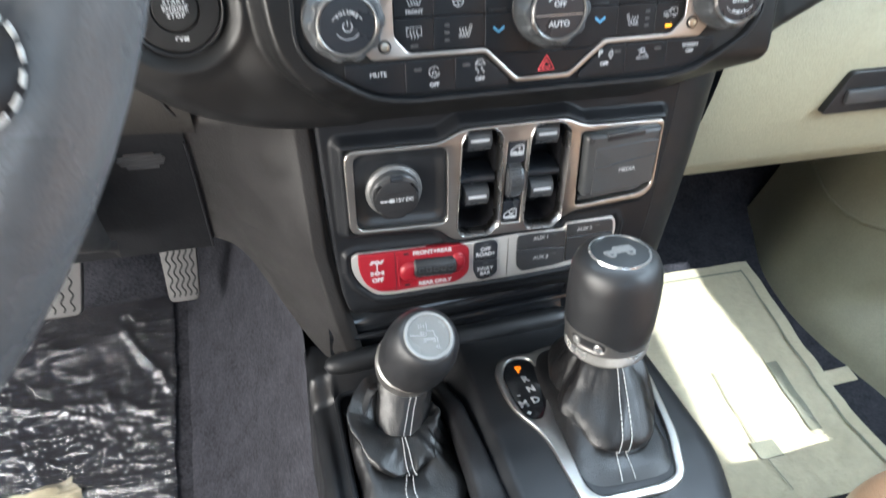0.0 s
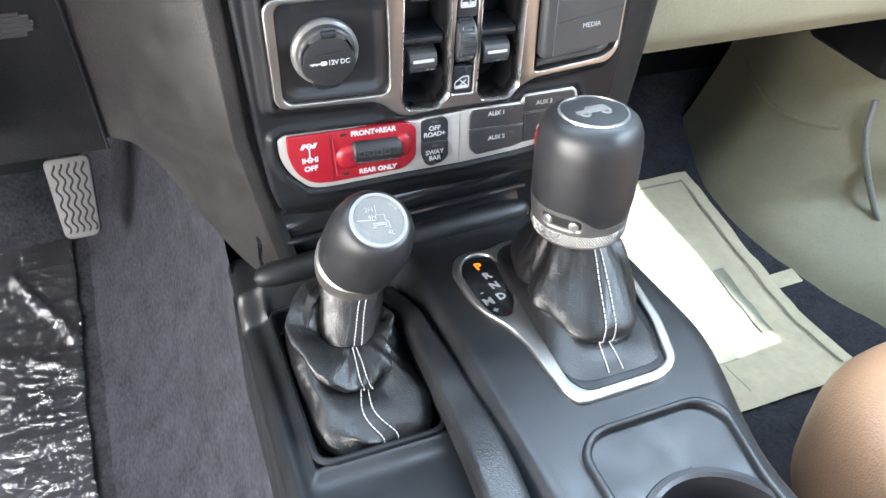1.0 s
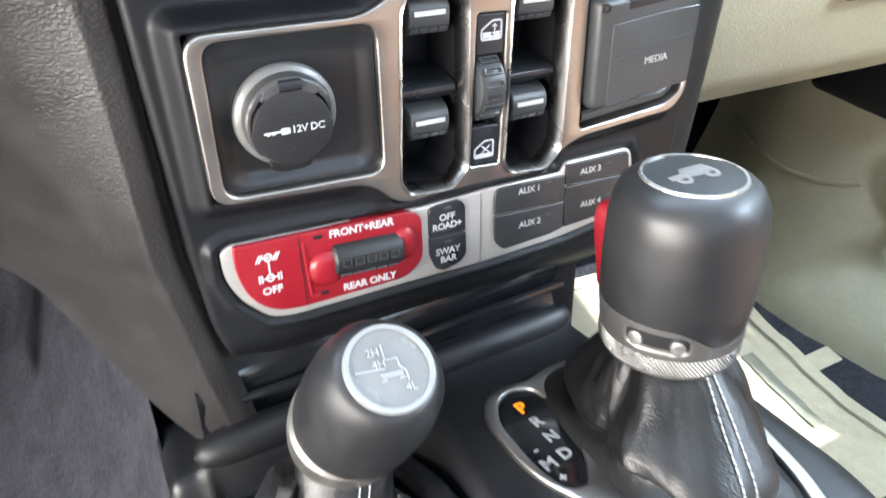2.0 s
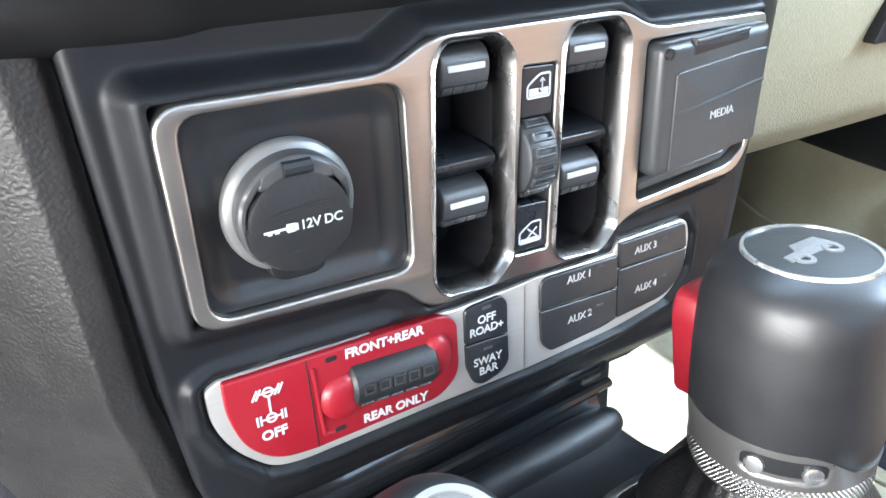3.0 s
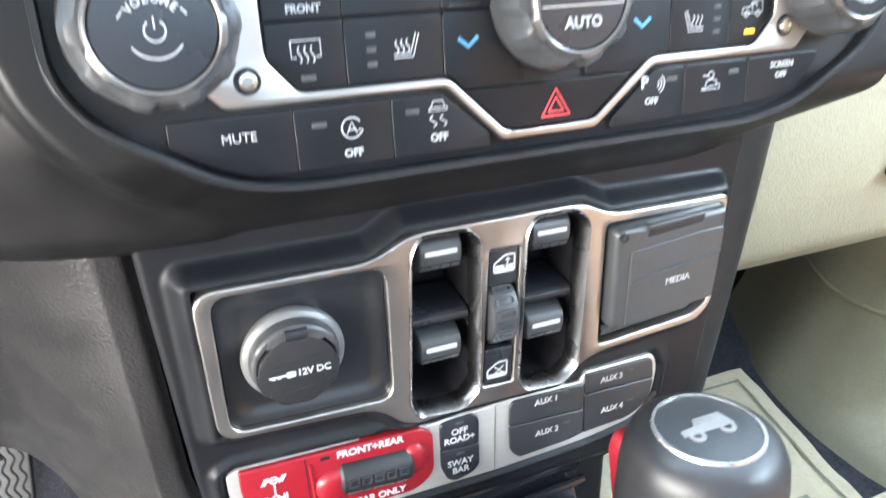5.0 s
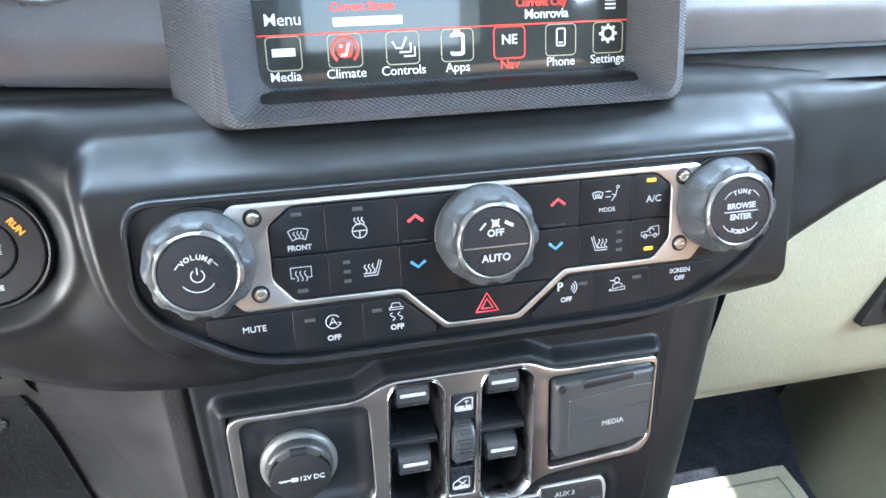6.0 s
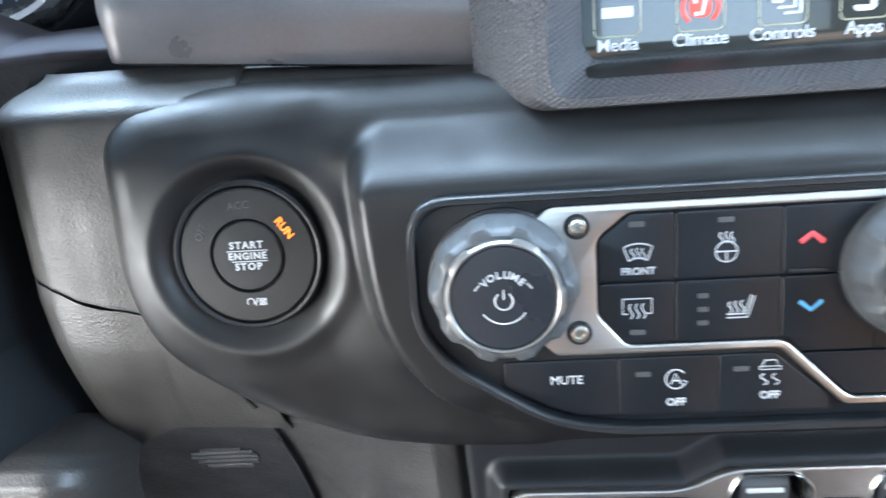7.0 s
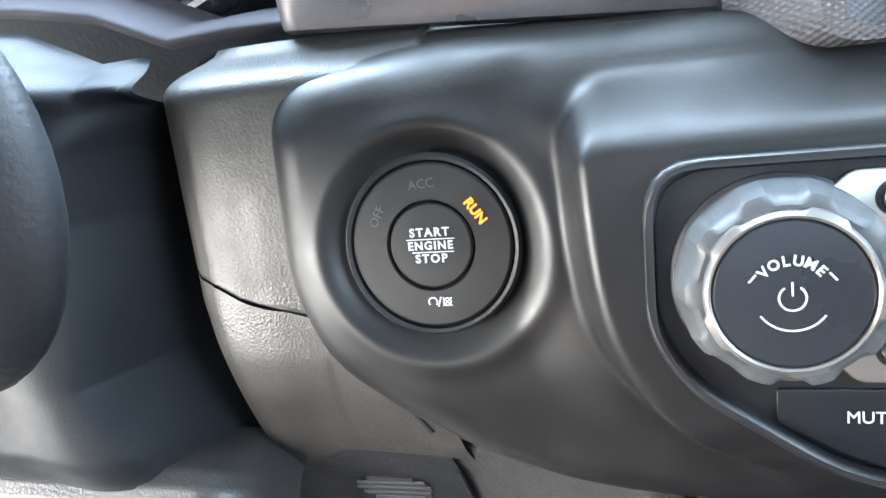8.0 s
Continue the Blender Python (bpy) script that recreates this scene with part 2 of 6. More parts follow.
def lathe(profile, n=48):
    """A turned body from (radius, height) pairs."""
    bm = bmesh.new()
    rings = []
    for r, z in profile:
        if r < 1e-6:
            rings.append([bm.verts.new((0, 0, z))])
        else:
            rings.append([bm.verts.new((r * math.cos(2 * math.pi * i / n), r * math.sin(2 * math.pi * i / n), z)) for i in range(n)])
    for a, b in zip(rings, rings[1:]):
        for i in range(n):
            j = (i + 1) % n
            if len(a) == 1 and len(b) > 1:
                bm.faces.new((a[0], b[i], b[j]))
            elif len(b) == 1 and len(a) > 1:
                bm.faces.new((a[i], a[j], b[0]))
            elif len(a) > 1:
                bm.faces.new((a[i], a[j], b[j], b[i]))
    bmesh.ops.recalc_face_normals(bm, faces=bm.faces)
    return bm


def box(x0, y0, z0, x1, y1, z1, bevel=0.002, seg=2):
    bm = bmesh.new()
    bmesh.ops.create_cube(bm, size=1, matrix=Matrix.LocRotScale(((x0 + x1) / 2, (y0 + y1) / 2, (z0 + z1) / 2), None, (x1 - x0, y1 - y0, z1 - z0)))
    if bevel:
        bmesh.ops.bevel(bm, geom=bm.edges[:], offset=bevel, segments=seg, profile=0.5, affect="EDGES")
    return bm


def tube(paths, r, cyclic=False, res=2, flat=1.0):
    """Round strokes along paths; flat squeezes them in height."""
    cu = bpy.data.curves.new("draft", "CURVE")
    cu.dimensions, cu.bevel_depth, cu.bevel_resolution, cu.use_fill_caps = "3D", r, res, True
    for pts in paths:
        sp = cu.splines.new("POLY")
        sp.points.add(len(pts) - 1)
        for q, p in zip(sp.points, pts):
            q.co = (p[0], p[1], p[2] if len(p) > 2 else 0, 1)
        sp.use_cyclic_u = cyclic
    bm = take(cu)
    bpy.data.curves.remove(cu)
    if flat != 1.0:
        bmesh.ops.scale(bm, verts=bm.verts, vec=(1, 1, flat))
    return bm


def surface(f, nu, nv, wrap=False):
    """A sheet from f(u, v), with u and v from 0 to 1."""
    bm = bmesh.new()
    cols = nu if wrap else nu + 1
    g = [[bm.verts.new(f(i / nu, j / nv)) for i in range(cols)] for j in range(nv + 1)]
    for j in range(nv):
        for i in range(nu):
            k = (i + 1) % cols
            bm.faces.new((g[j][i], g[j][k], g[j + 1][k], g[j + 1][i]))
    bmesh.ops.recalc_face_normals(bm, faces=bm.faces)
    return bm


def join(bms):
    out = bmesh.new()
    for b in bms:
        me = bpy.data.meshes.new("draft")
        b.to_mesh(me)
        b.free()
        out.from_mesh(me)
        bpy.data.meshes.remove(me)
    return out


def moved(bm, m):
    bmesh.ops.transform(bm, matrix=m, verts=bm.verts)
    return bm


def letters(s, size, x=0, y=0, w=0, turn=0, spacing=1.0, bold=0.0):
    cu = bpy.data.curves.new("draft", "FONT")
    cu.body, cu.size, cu.align_x, cu.align_y, cu.extrude, cu.space_character, cu.offset = s, size, "CENTER", "CENTER", 0.00012, spacing, bold
    cu.resolution_u = 3
    bm = take(cu)
    bpy.data.curves.remove(cu)
    return moved(bm, pose(x, y, w, 0, 0, turn))


def arc(cx, cy, r, a0, a1, n=12):
    return [(cx + r * math.cos(radians(a0 + (a1 - a0) * i / n)), cy + r * math.sin(radians(a0 + (a1 - a0) * i / n))) for i in range(n + 1)]


def icon(strokes, width, x=0, y=0, w=0, size=1.0):
    """Strokes in millimetres round a middle, as raised print."""
    paths = [[(x + a * size / 1000, y + b * size / 1000, 0) for a, b in s] for s in strokes]
    bm = tube(paths, width / 2000, res=1, flat=0.35)
    return moved(bm, pose(0, 0, w))


def smooth(a, b, t):
    t = min(max((t - a) / (b - a), 0), 1)
    return t * t * (3 - 2 * t)


def ringed(outline, spine, depth, rings, edge=0.0):
    """A skin inside an outline in (x, z), drawn in rings towards a spine; depth(x, z, d) gives its y, where d is the distance from the edge."""
    a, b = Vector(spine[0]), Vector(spine[1])
    ab = b - a
    bm = bmesh.new()
    loops = []
    foot = []
    for p in outline:
        p = Vector(p)
        foot.append(a + ab * min(max((p - a).dot(ab) / ab.dot(ab), 0), 1))
    for s in rings:
        loop = []
        for p, q in zip(outline, foot):
            p = Vector(p)
            c = q + (p - q) * s
            loop.append(bm.verts.new((c.x, depth(c.x, c.y, (p - c).length), c.y)))
        loops.append(loop)
    n = len(outline)
    for l0, l1 in zip(loops, loops[1:]):
        for i in range(n):
            bm.faces.new((l0[i], l0[(i + 1) % n], l1[(i + 1) % n], l1[i]))
    if edge:
        back = [bm.verts.new((v.co.x, v.co.y + edge, v.co.z)) for v in loops[0]]
        for i in range(n):
            bm.faces.new((back[i], back[(i + 1) % n], loops[0][(i + 1) % n], loops[0][i]))
    bmesh.ops.remove_doubles(bm, verts=bm.verts, dist=1e-5)
    bmesh.ops.recalc_face_normals(bm, faces=bm.faces)
    return bm


def dense(points, step):
    out = []
    for i, p in enumerate(points):
        p, q = Vector(p), Vector(points[(i + 1) % len(points)])
        n = max(1, int((q - p).length / step))
        out += [p + (q - p) * j / n for j in range(n)]
    return out




def face(y, z, tilt, x=0.0):
    """A frame on an upright panel: x to the right, y up it, z out towards the seats; tilt: degrees by which it looks up."""
    return pose(x, y, z, 90 - tilt)


# ---- cabin: floor, walls, doors, roof, dash ----
def floor_height(y):
    return 0.115 + 0.25 * max(y - 0.62, 0) + 0.9 * max(y - 0.97, 0)


tagged(link("floor", surface(lambda u, v: (-0.78 + 1.56 * u, -1.5 + 2.75 * v, floor_height(-1.5 + 2.75 * v) + 0.0015 * noise.noise((u * 60, v * 90, 0))), 120, 160), CARPET), "dark grey carpeted vehicle floor rising to the toe board", "floor", kind="structure")
tagged(link("wall_front", box(-0.78, 1.02, 0.1, 0.78, 1.06, 0.86, 0.004), MATTE), "black firewall behind the pedals", "wall", kind="structure")
tagged(link("wall_rear", box(-0.78, -1.5, 0.0, 0.78, -1.46, 0.84, 0.004), MATTE), "black rear cargo wall", "wall", kind="structure")
tagged(link("ceiling", box(-0.78, -1.5, 1.26, 0.78, 0.80, 1.29, 0.004), HEADLINER), "light grey hard roof lining", "ceiling", kind="structure")
for side, nm in ((-1, "wall_left"), (1, "wall_right")):
    x0, x1 = sorted((side * 0.74, side * 0.78))
    # made-up opening, out of view, cut so that the sun leaves its floor patch
    sun_cutout = rounded([(-0.135, 0.803), (0.12, 0.975), (0.5, 0.975), (0.5, 1.248), (0.07, 1.248), (-0.455, 1.170)], 0.015)
    low = [moved(plate([rect(-1.5, 0.0, 1.06, 1.30), sun_cutout], -0.004, 0.004, 0.001), Matrix(((0, 0, 1, 0.76), (1, 0, 0, 0), (0, 1, 0, 0), (0, 0, 0, 1)))), box(x0, -1.5, 0.0, x1, 1.06, 0.80, 0.003)] if side > 0 else [box(x0, -1.5, 0.0, x1, -0.23, 0.83, 0.003), box(x0, -0.235, 0.0, x1, 0.80, 0.20, 0.003), box(x0, 0.795, 0.0, x1, 1.06, 0.83, 0.003)]
    tagged(link(nm, join(low + ([box(x0, -1.5, 1.248, x1, 0.9, 1.29, 0.003), box(x0, -0.50, 0.825, x1, -0.29, 1.252, 0.003), box(x0, 0.5, 0.825, x1, 0.62, 1.252, 0.003)] if side < 0 else [])), DARKKHAKI), "unseen olive door side with an opening shaped for the sun patch" if side > 0 else "body side with the driver door open", "wall", kind="structure")


# tunnel sides under the console
def tunnel(side):
    top, foot = (-0.150, -0.285) if side < 0 else (0.100, 0.235)

    def f(u, v):
        y = 0.05 + 0.98 * v
        z0 = floor_height(y)
        zt = 0.372 + 0.062 * smooth(0.50, 0.585, y) + 0.25 * max(y - 0.60, 0) if side < 0 else 0.335
        s = u
        x = top + (foot - top) * (s ** 1.35) + side * -0.018 * math.sin(math.pi * s) * (1 if side < 0 else 0)
        shift = (-0.06 if side < 0 else 0.05) * smooth(0.62, 0.95, y) * (1 - s)
        return (x + shift * 0.6, y, z0 - 0.004 + (zt - z0) * (1 - s) ** 1.1 + 0.002 * noise.noise((u * 9, v * 30, 3)))
    return surface(f, 24, 90)


for s_, nm in ((-1, "tunnel_side_left"), (1, "tunnel_side_right")):
    tagged(link(nm, tunnel(s_), CARPET), "dark carpet on the side of the gearbox tunnel", "carpet", kind="structure")

tagged(link("wall_centre", box(-0.118, 0.575, 0.30, 0.098, 1.03, 0.60, 0.004), MATTE), "black core of the dash over the gearbox tunnel", "wall", kind="structure")


# ---- centre dash shell round the climate controls and the start button ----
SHELL = [(-0.2475, 0.731), (-0.2470, 0.668), (-0.236, 0.643), (-0.202, 0.6175), (-0.160, 0.6065), (-0.120, 0.6030), (0.095, 0.6035),
         (0.130, 0.620), (0.195, 0.650), (0.300, 0.690), (0.300, 0.722), (0.190, 0.728), (0.130, 0.734), (-0.130, 0.734), (-0.205, 0.736)]
START = (-0.1965, 0.6815)


def shell_depth(x, z, d):
    y = 0.5215 + (z - 0.68) * 0.087
    corner = (x + 0.143) * -0.634 + (z - 0.660) * -0.773 if x < -0.08 else 0
    side_ = -0.143 - x
    side_ = 0.5 * (side_ + corner + math.sqrt((side_ - corner) ** 2 + 0.018 ** 2)) - 0.0035 if x < -0.08 else 0
    far = math.hypot(max(side_, 0, x - 0.146), max(z - 0.7035, 0) * 0.90)
    twin = (max(side_, 0) / max(far, 1e-6)) ** 2
    bulge = 1 - twin * (0.84 * smooth(0.0066, 0.0164, far) + 0.16 * smooth(0.015, 0.034, far))
    bulge -= (1 - twin) * (0.80 * smooth(0.002, 0.019, far) + 0.20 * smooth(0.012, 0.034, far))
    y -= 0.0285 * bulge
    y += 0.10 * max(x - 0.165, 0) + 0.004 * smooth(0.710, 0.737, z) + 0.030 * bulge * smooth(0.645, 0.606, z) + 0.004 * smooth(0.650, 0.615, z)
    r = 0.010 + 0.006 * smooth(-0.150, -0.210, x)
    if d < r:
        y += r - math.sqrt(r * r - (r - d) ** 2)
    q = math.hypot(x - START[0], z - START[1])
    y += 0.0035 * (1 - smooth(0.024, 0.0345, q)) - 0.0016 * math.exp(-((q - 0.033) / 0.005) ** 2)
    return y


shell = thing("dash_centre_shell", pose(0, 0, 0), "soft black moulded dash centre with raised climate housing", "dashboard")
part("moulding", ringed(dense(rounded(SHELL, [0.018] + [0.02] * 14, 8), 0.0012), ((-0.185, 0.680), (0.20, 0.690)), shell_depth,
     [1.0, 0.99, 0.975, 0.955, 0.93, 0.90, 0.87, 0.84] + [0.8 - 0.02 * i for i in range(41)], edge=0.05), POD, shell, angle=60)

# ---- climate controls ----
CL = face(0.4925, 0.680, 5)
climate = thing("climate_control_panel", CL, "black climate control panel with silver bracket and three knobs", "control panel")
RIM = [(-139, 24.5), (139, 24.5), (139.5, -14), (131, -27), (101, -44.5), (80, -48.5), (-80, -49), (-101, -46), (-131, -27), (-139.5, -14)]
RIMR = [12, 12, 10, 10, 10, 8, 8, 10, 10, 10]
INNER = [(x * 0.982, y - (2.7 if y > 0 else -2.5)) for x, y in RIM]
sc = [r / 1000 for r in RIMR]
part("rim", plate([rounded(mm(RIM), sc), rounded(mm(INNER), sc)], -0.02, 0.0036, 0.0021, 4), SOFT, climate)
part("backing", plate([rounded(mm(INNER), sc)], -0.02, -0.0012, 0.0004), TRIM, climate)

BOUT = [(-104, 15.5), (-99, 20), (99, 20), (104.5, 16), (105, -16), (98, -24.3), (38.4, -24.3), (16.6, -42.3), (-17, -42.3), (-35, -24.3), (-98, -24.3), (-105, -17)]
BIN = [(-77, 17.2), (79.5, 17.2), (87.2, 11), (87.2, -12.5), (79, -21.8), (37, -21.8), (15.4, -39.8), (-15.8, -39.8), (-34, -21.8), (-78, -21.8), (-86, -12.5), (-86, 10)]
part("bracket", plate([rounded(mm(BOUT), 0.002), rounded(mm(BIN), 0.0025)], -0.004, 0.0016, 0.0006, 2), SILVER, climate, "brushed silver bracket")
for x, y in ((-91.2, 13.9), (-91.3, -17.2), (92.6, 14.3), (92, -16)):
    hole = part("screw_well", moved(lathe([(0.0037, 0.0001), (0.0036, 0.0004), (0.0033, 0.0004), (0.0031, 0.0002), (0, 0.0002)], 28), pose(x / 1000, y / 1000, 0.0015)), CAVITY, climate)
    part("screw", moved(lathe([(0.0026, 0), (0.0026, 0.0010), (0.0023, 0.0015), (0.0015, 0.0016), (0.0013, 0.0006), (0, 0.0006)], 6 * 4), pose(x / 1000, y / 1000, 0.0016)), SCREWMETAL, hole, "bright star-drive screw")


def key(name, outline, w=0.0010, mat_=CLIMATEKEY, parent=None, r=0.0012, low=-0.006):
    return part(name, plate([rounded(mm(outline), r)], low, w, 0.0003, 2), mat_, parent)


def led(k, x, y, lit=False, w=0.0011, size=(4.2, 1.5)):
    a, b = size
    part("indicator", plate([rounded(mm(rect(x - a / 2, y - b / 2, x + a / 2, y + b / 2)), 0.0003)], w - 0.0004, w + 0.0002, 0.0001), AMBERLED if lit else DIM, k)


def symbol(k, strokes, x, y, width=0.40, mat_=WHITE, size=0.74, w=0.0011):
    part("symbol", icon(strokes, width, x / 1000, y / 1000, w, size), mat_, k)


def word(k, s, size, x, y, mat_=WHITE, w=0.0011, turn=0, spacing=1.0, bold=0.0):
    part("lettering", letters(s, size / 1000, x / 1000, y / 1000, w, turn, spacing, bold / 1000), mat_, k)


def wave(x, y0, y1, a=0.7):
    return [(x + a * math.sin(t * 1.05), y0 + (y1 - y0) * t / 6) for t in range(7)]


WINDSCREEN = [arc(0, -9, 11.5, 62, 118), [(-5.4, 1.15), (-3.4, -4.2)], [(5.4, 1.15), (3.4, -4.2)], arc(0, -9, 5.9, 55, 125)]
HEATED = WINDSCREEN + [wave(-2, -3.4, 0.6), wave(0, -3.4, 0.9), wave(2, -3.4, 0.6)]
REARGLASS = [[(-5.5, 3), (5.5, 3), (5.5, -3), (3.6, -3)], [(-3.6, -3), (-5.5, -3), (-5.5, 3)], wave(-2.4, -5, 1), wave(0, -5, 1), wave(2.4, -5, 1)]
WHEELHEAT = [arc(0, -1.5, 4, 0, 360, 20), [(-4, -1.4), (4, -1.4)], [(0, -1.5), (0, -5.4)], wave(-2, 1.6, 6), wave(0, 1.8, 6.2), wave(2, 1.6, 6)]
SEATHEAT = [[(4.6, 5), (2.2, -2.4), (-4.5, -2.4)], [(5.8, 4.6), (3.2, -3.8), (-4.5, -3.8)], wave(-3.2, -2, 2.6), wave(-1.0, -2, 2.8), wave(1.2, -2, 3)]
UP, DOWN = [[(-4.2, -1.6), (0, 1.8), (4.2, -1.6)]], [[(-4.2, 1.6), (0, -1.8), (4.2, 1.6)]]
MODE = [[(p[0] * 0.62 - 6, p[1] * 0.62 + 1) for p in s] for s in HEATED] + [[(-1, 2.2), (2.4, 2.2)], [(-1, -1), (2, -1)], [(6.2, 3.4), (5.2, -0.4), (2.8, -3.6)], [(5.2, -0.4), (3.0, 0.4)], arc(6.6, 4.6, 0.8, 0, 360, 10)]
CARSIDE = [[(-6, -2), (-6, 0.4), (-2.2, 0.6), (-0.4, 3), (5.2, 3.6), (5.6, -2), (-6, -2)], arc(-3.4, -2.2, 1.2, 0, 360, 10), arc(3, -2.2, 1.2, 0, 360, 10), arc(0.8, 0.8, 1.5, 0, 250, 10)]
STOPSTART = [arc(0, 0, 4, 35, 330, 20), [(-2, -2.1), (0, 2.3), (2, -2.1)], [(-1.2, -0.6), (1.2, -0.6)], [(3.4, -2.6), (4.3, -1.2), (2.6, -0.6)]]
TRACTION = [[(-2.4, 2), (-1.6, 4), (1.6, 4), (2.4, 2), (-2.4, 2)], [(-3, 2), (-3, 1), (3, 1), (3, 2), (-3, 2)], wave(-1.8, -4, -0.4, 1.1), wave(1.6, -4, -0.4, 1.1)]
HILL = [[(-5, -3.6), (5, -3.6), (5, -1.6), (-5, -2.8), (-5, -3.6)], [(-3, -2), (-2.6, 0.2), (0.4, 1), (3, 0.2), (3.4, -1.6)], arc(-0.2, 2.8, 1.6, 0, 360, 12), [(-4.6, 3), (-2, 2.6)]]
PARK = [arc(2.2, -0.6, s, -60, 50, 6) for s in (1.4, 2.8, 4.2)]

TOP0, SPLIT, LOW0 = 16.6, -3.1, -21.2
k = key("key", [(-85.4, SPLIT + 0.25), (-64.15, SPLIT + 0.25), (-64.15, TOP0), (-76.5, TOP0), (-85.4, 9.6)], parent=climate)
led(k, -74.6, 13.6)
symbol(k, HEATED, -74.4, 6.2)
word(k, "FRONT", 2.9, -74.4, 0.0, bold=0.08)
k = key("key", [(-85.4, -12.3), (-77.6, LOW0), (-64.15, LOW0), (-64.15, SPLIT - 0.25), (-85.4, SPLIT - 0.25)], parent=climate)
symbol(k, REARGLASS, -74.8, -10.2)
led(k, -74.8, -18.0)
k = key("key", rect(-63.95, SPLIT + 0.25, -35.05, TOP0), parent=climate)
led(k, -50.4, 13.6)
symbol(k, WHEELHEAT, -50.2, 5.6)
k = key("key", rect(-63.95, LOW0, -35.05, SPLIT - 0.25), parent=climate)
symbol(k, SEATHEAT, -46.6, -12.0)
for y in (-8, -12, -16):
    led(k, -56.5, y, size=(2.8, 1.4))
k = key("key", rect(-34.85, SPLIT + 0.25, -10, TOP0), parent=climate)
symbol(k, UP, -27.2, 7.2, 1.5, REDPRINT)
part("ridge", plate([rounded(mm(rect(-33, -2.4, -23, -1.2)), 0.0004)], 0.0008, 0.0018, 0.0003), KEY, k)
k = key("key", [(-34.85, LOW0), (-33.6, LOW0), (-29, -25.6), (-10, -25.6), (-10, SPLIT - 0.25), (-34.85, SPLIT - 0.25)], parent=climate)
symbol(k, DOWN, -27.0, -12.1, 1.3, BLUEPRINT)
k = key("key", rect(13, SPLIT + 0.25, 44.37, TOP0), parent=climate)
symbol(k, UP, 34.5, 8.0, 1.4, REDPRINT)
part("ridge", plate([rounded(mm(rect(27, -2.4, 38, -1.2)), 0.0004)], 0.0008, 0.0018, 0.0003), KEY, k)
k = key("key", [(13, -25.6), (32, -25.6), (37, LOW0), (44.37, LOW0), (44.37, SPLIT - 0.25), (13, SPLIT - 0.25)], parent=climate)
symbol(k, DOWN, 33.4, -11.0, 1.3, BLUEPRINT)
k = key("key", rect(44.53, SPLIT + 0.25, 68.37, TOP0), parent=climate)
symbol(k, MODE, 57, 9.0)
word(k, "MODE", 2.7, 57, 2.6)
k = key("key", rect(44.53, LOW0, 68.37, SPLIT - 0.25), parent=climate)
symbol(k, [[(-p[0], p[1]) for p in s] for s in SEATHEAT], 54.2, -12.4)
for y in (-8, -12, -16):
    led(k, 63, y, size=(2.8, 1.4))
k = key("key", [(68.53, SPLIT + 0.25), (86.6, SPLIT + 0.25), (86.6, 10.6), (79.2, TOP0), (68.53, TOP0)], parent=climate)
led(k, 77.6, 13.9, True)
word(k, "A/C", 4.3, 79, 5.4)
k = key("key", [(68.53, LOW0), (78.6, LOW0), (86.6, -12), (86.6, SPLIT - 0.25), (68.53, SPLIT - 0.25)], parent=climate)
symbol(k, CARSIDE, 78, -9.6)
led(k, 77.2, -17.0, True)

# lower row of keys and the hazard key
k = key("key", [(-113.5, -26), (-80.32, -26), (-80.32, -43.8), (-92, -43.4), (-101, -40.2), (-113.5, -33.5)], parent=climate, w=0.0004)
word(k, "MUTE", 3.7, -95.4, -32.2, w=0.0006)
k = key("key", [(-80.18, -26), (-51.83, -26), (-51.83, -44), (-80.18, -43.9)], parent=climate, w=0.0004)
led(k, -73.2, -31.2, w=0.0005)
symbol(k, STOPSTART, -63.95, -33.0, w=0.0006)
word(k, "OFF", 3.2, -63.95, -40.2, w=0.0006, bold=0.08)
k = key("key", [(-51.67, -26), (-36.4, -26), (-20.5, -40), (-20.5, -44), (-51.67, -44)], parent=climate, w=0.0004)
led(k, -45.4, -30.6, w=0.0005)
symbol(k, TRACTION, -37.4, -32.0, w=0.0006, size=0.95)
word(k, "OFF", 3.2, -37.4, -39.0, w=0.0006, bold=0.08)
k = key("hazard_key", [(-15.0, -39.2), (14.8, -39.2), (30, -26.2), (-29, -26.2)], parent=climate)
part("symbol", join([icon([[(-5, -3.4), (5, -3.4), (0, 5), (-5, -3.4)]], 0.7, 0.002, -0.0335, 0.0012), icon([[(-2.6, -2), (2.6, -2), (0, 2.3), (-2.6, -2)]], 0.7, 0.002, -0.0335, 0.0012)]), REDPRINT, k, "red hazard triangle")
k = key("key", [(23, -40.5), (39.6, -26), (51.67, -26), (51.67, -43.4), (23, -43.8)], parent=climate, w=0.0004)
word(k, "P", 5.6, 35.6, -30.4, w=0.0006, bold=0.12)
symbol(k, PARK, 38.4, -30.6, 0.5, w=0.0006, size=0.8)
word(k, "OFF", 3.0, 38.6, -36.6, w=0.0006, bold=0.08)
led(k, 46.5, -30.0, w=0.0005)
k = key("key", [(51.83, -26), (78.17, -26), (78.17, -42.2), (51.83, -43.4)], parent=climate, w=0.0004)
symbol(k, HILL, 62.8, -32.4, w=0.0006)
led(k, 72.4, -30.0, w=0.0005)
k = key("key", [(78.33, -26), (110, -26), (109, -29.5), (101, -38.2), (90, -41.2), (78.33, -42.1)], parent=climate, w=0.0004)
word(k, "SCREEN", 2.9, 93.6, -29.4, w=0.0006, bold=0.06)
word(k, "OFF", 2.9, 93.6, -33.0, w=0.0006, bold=0.06)


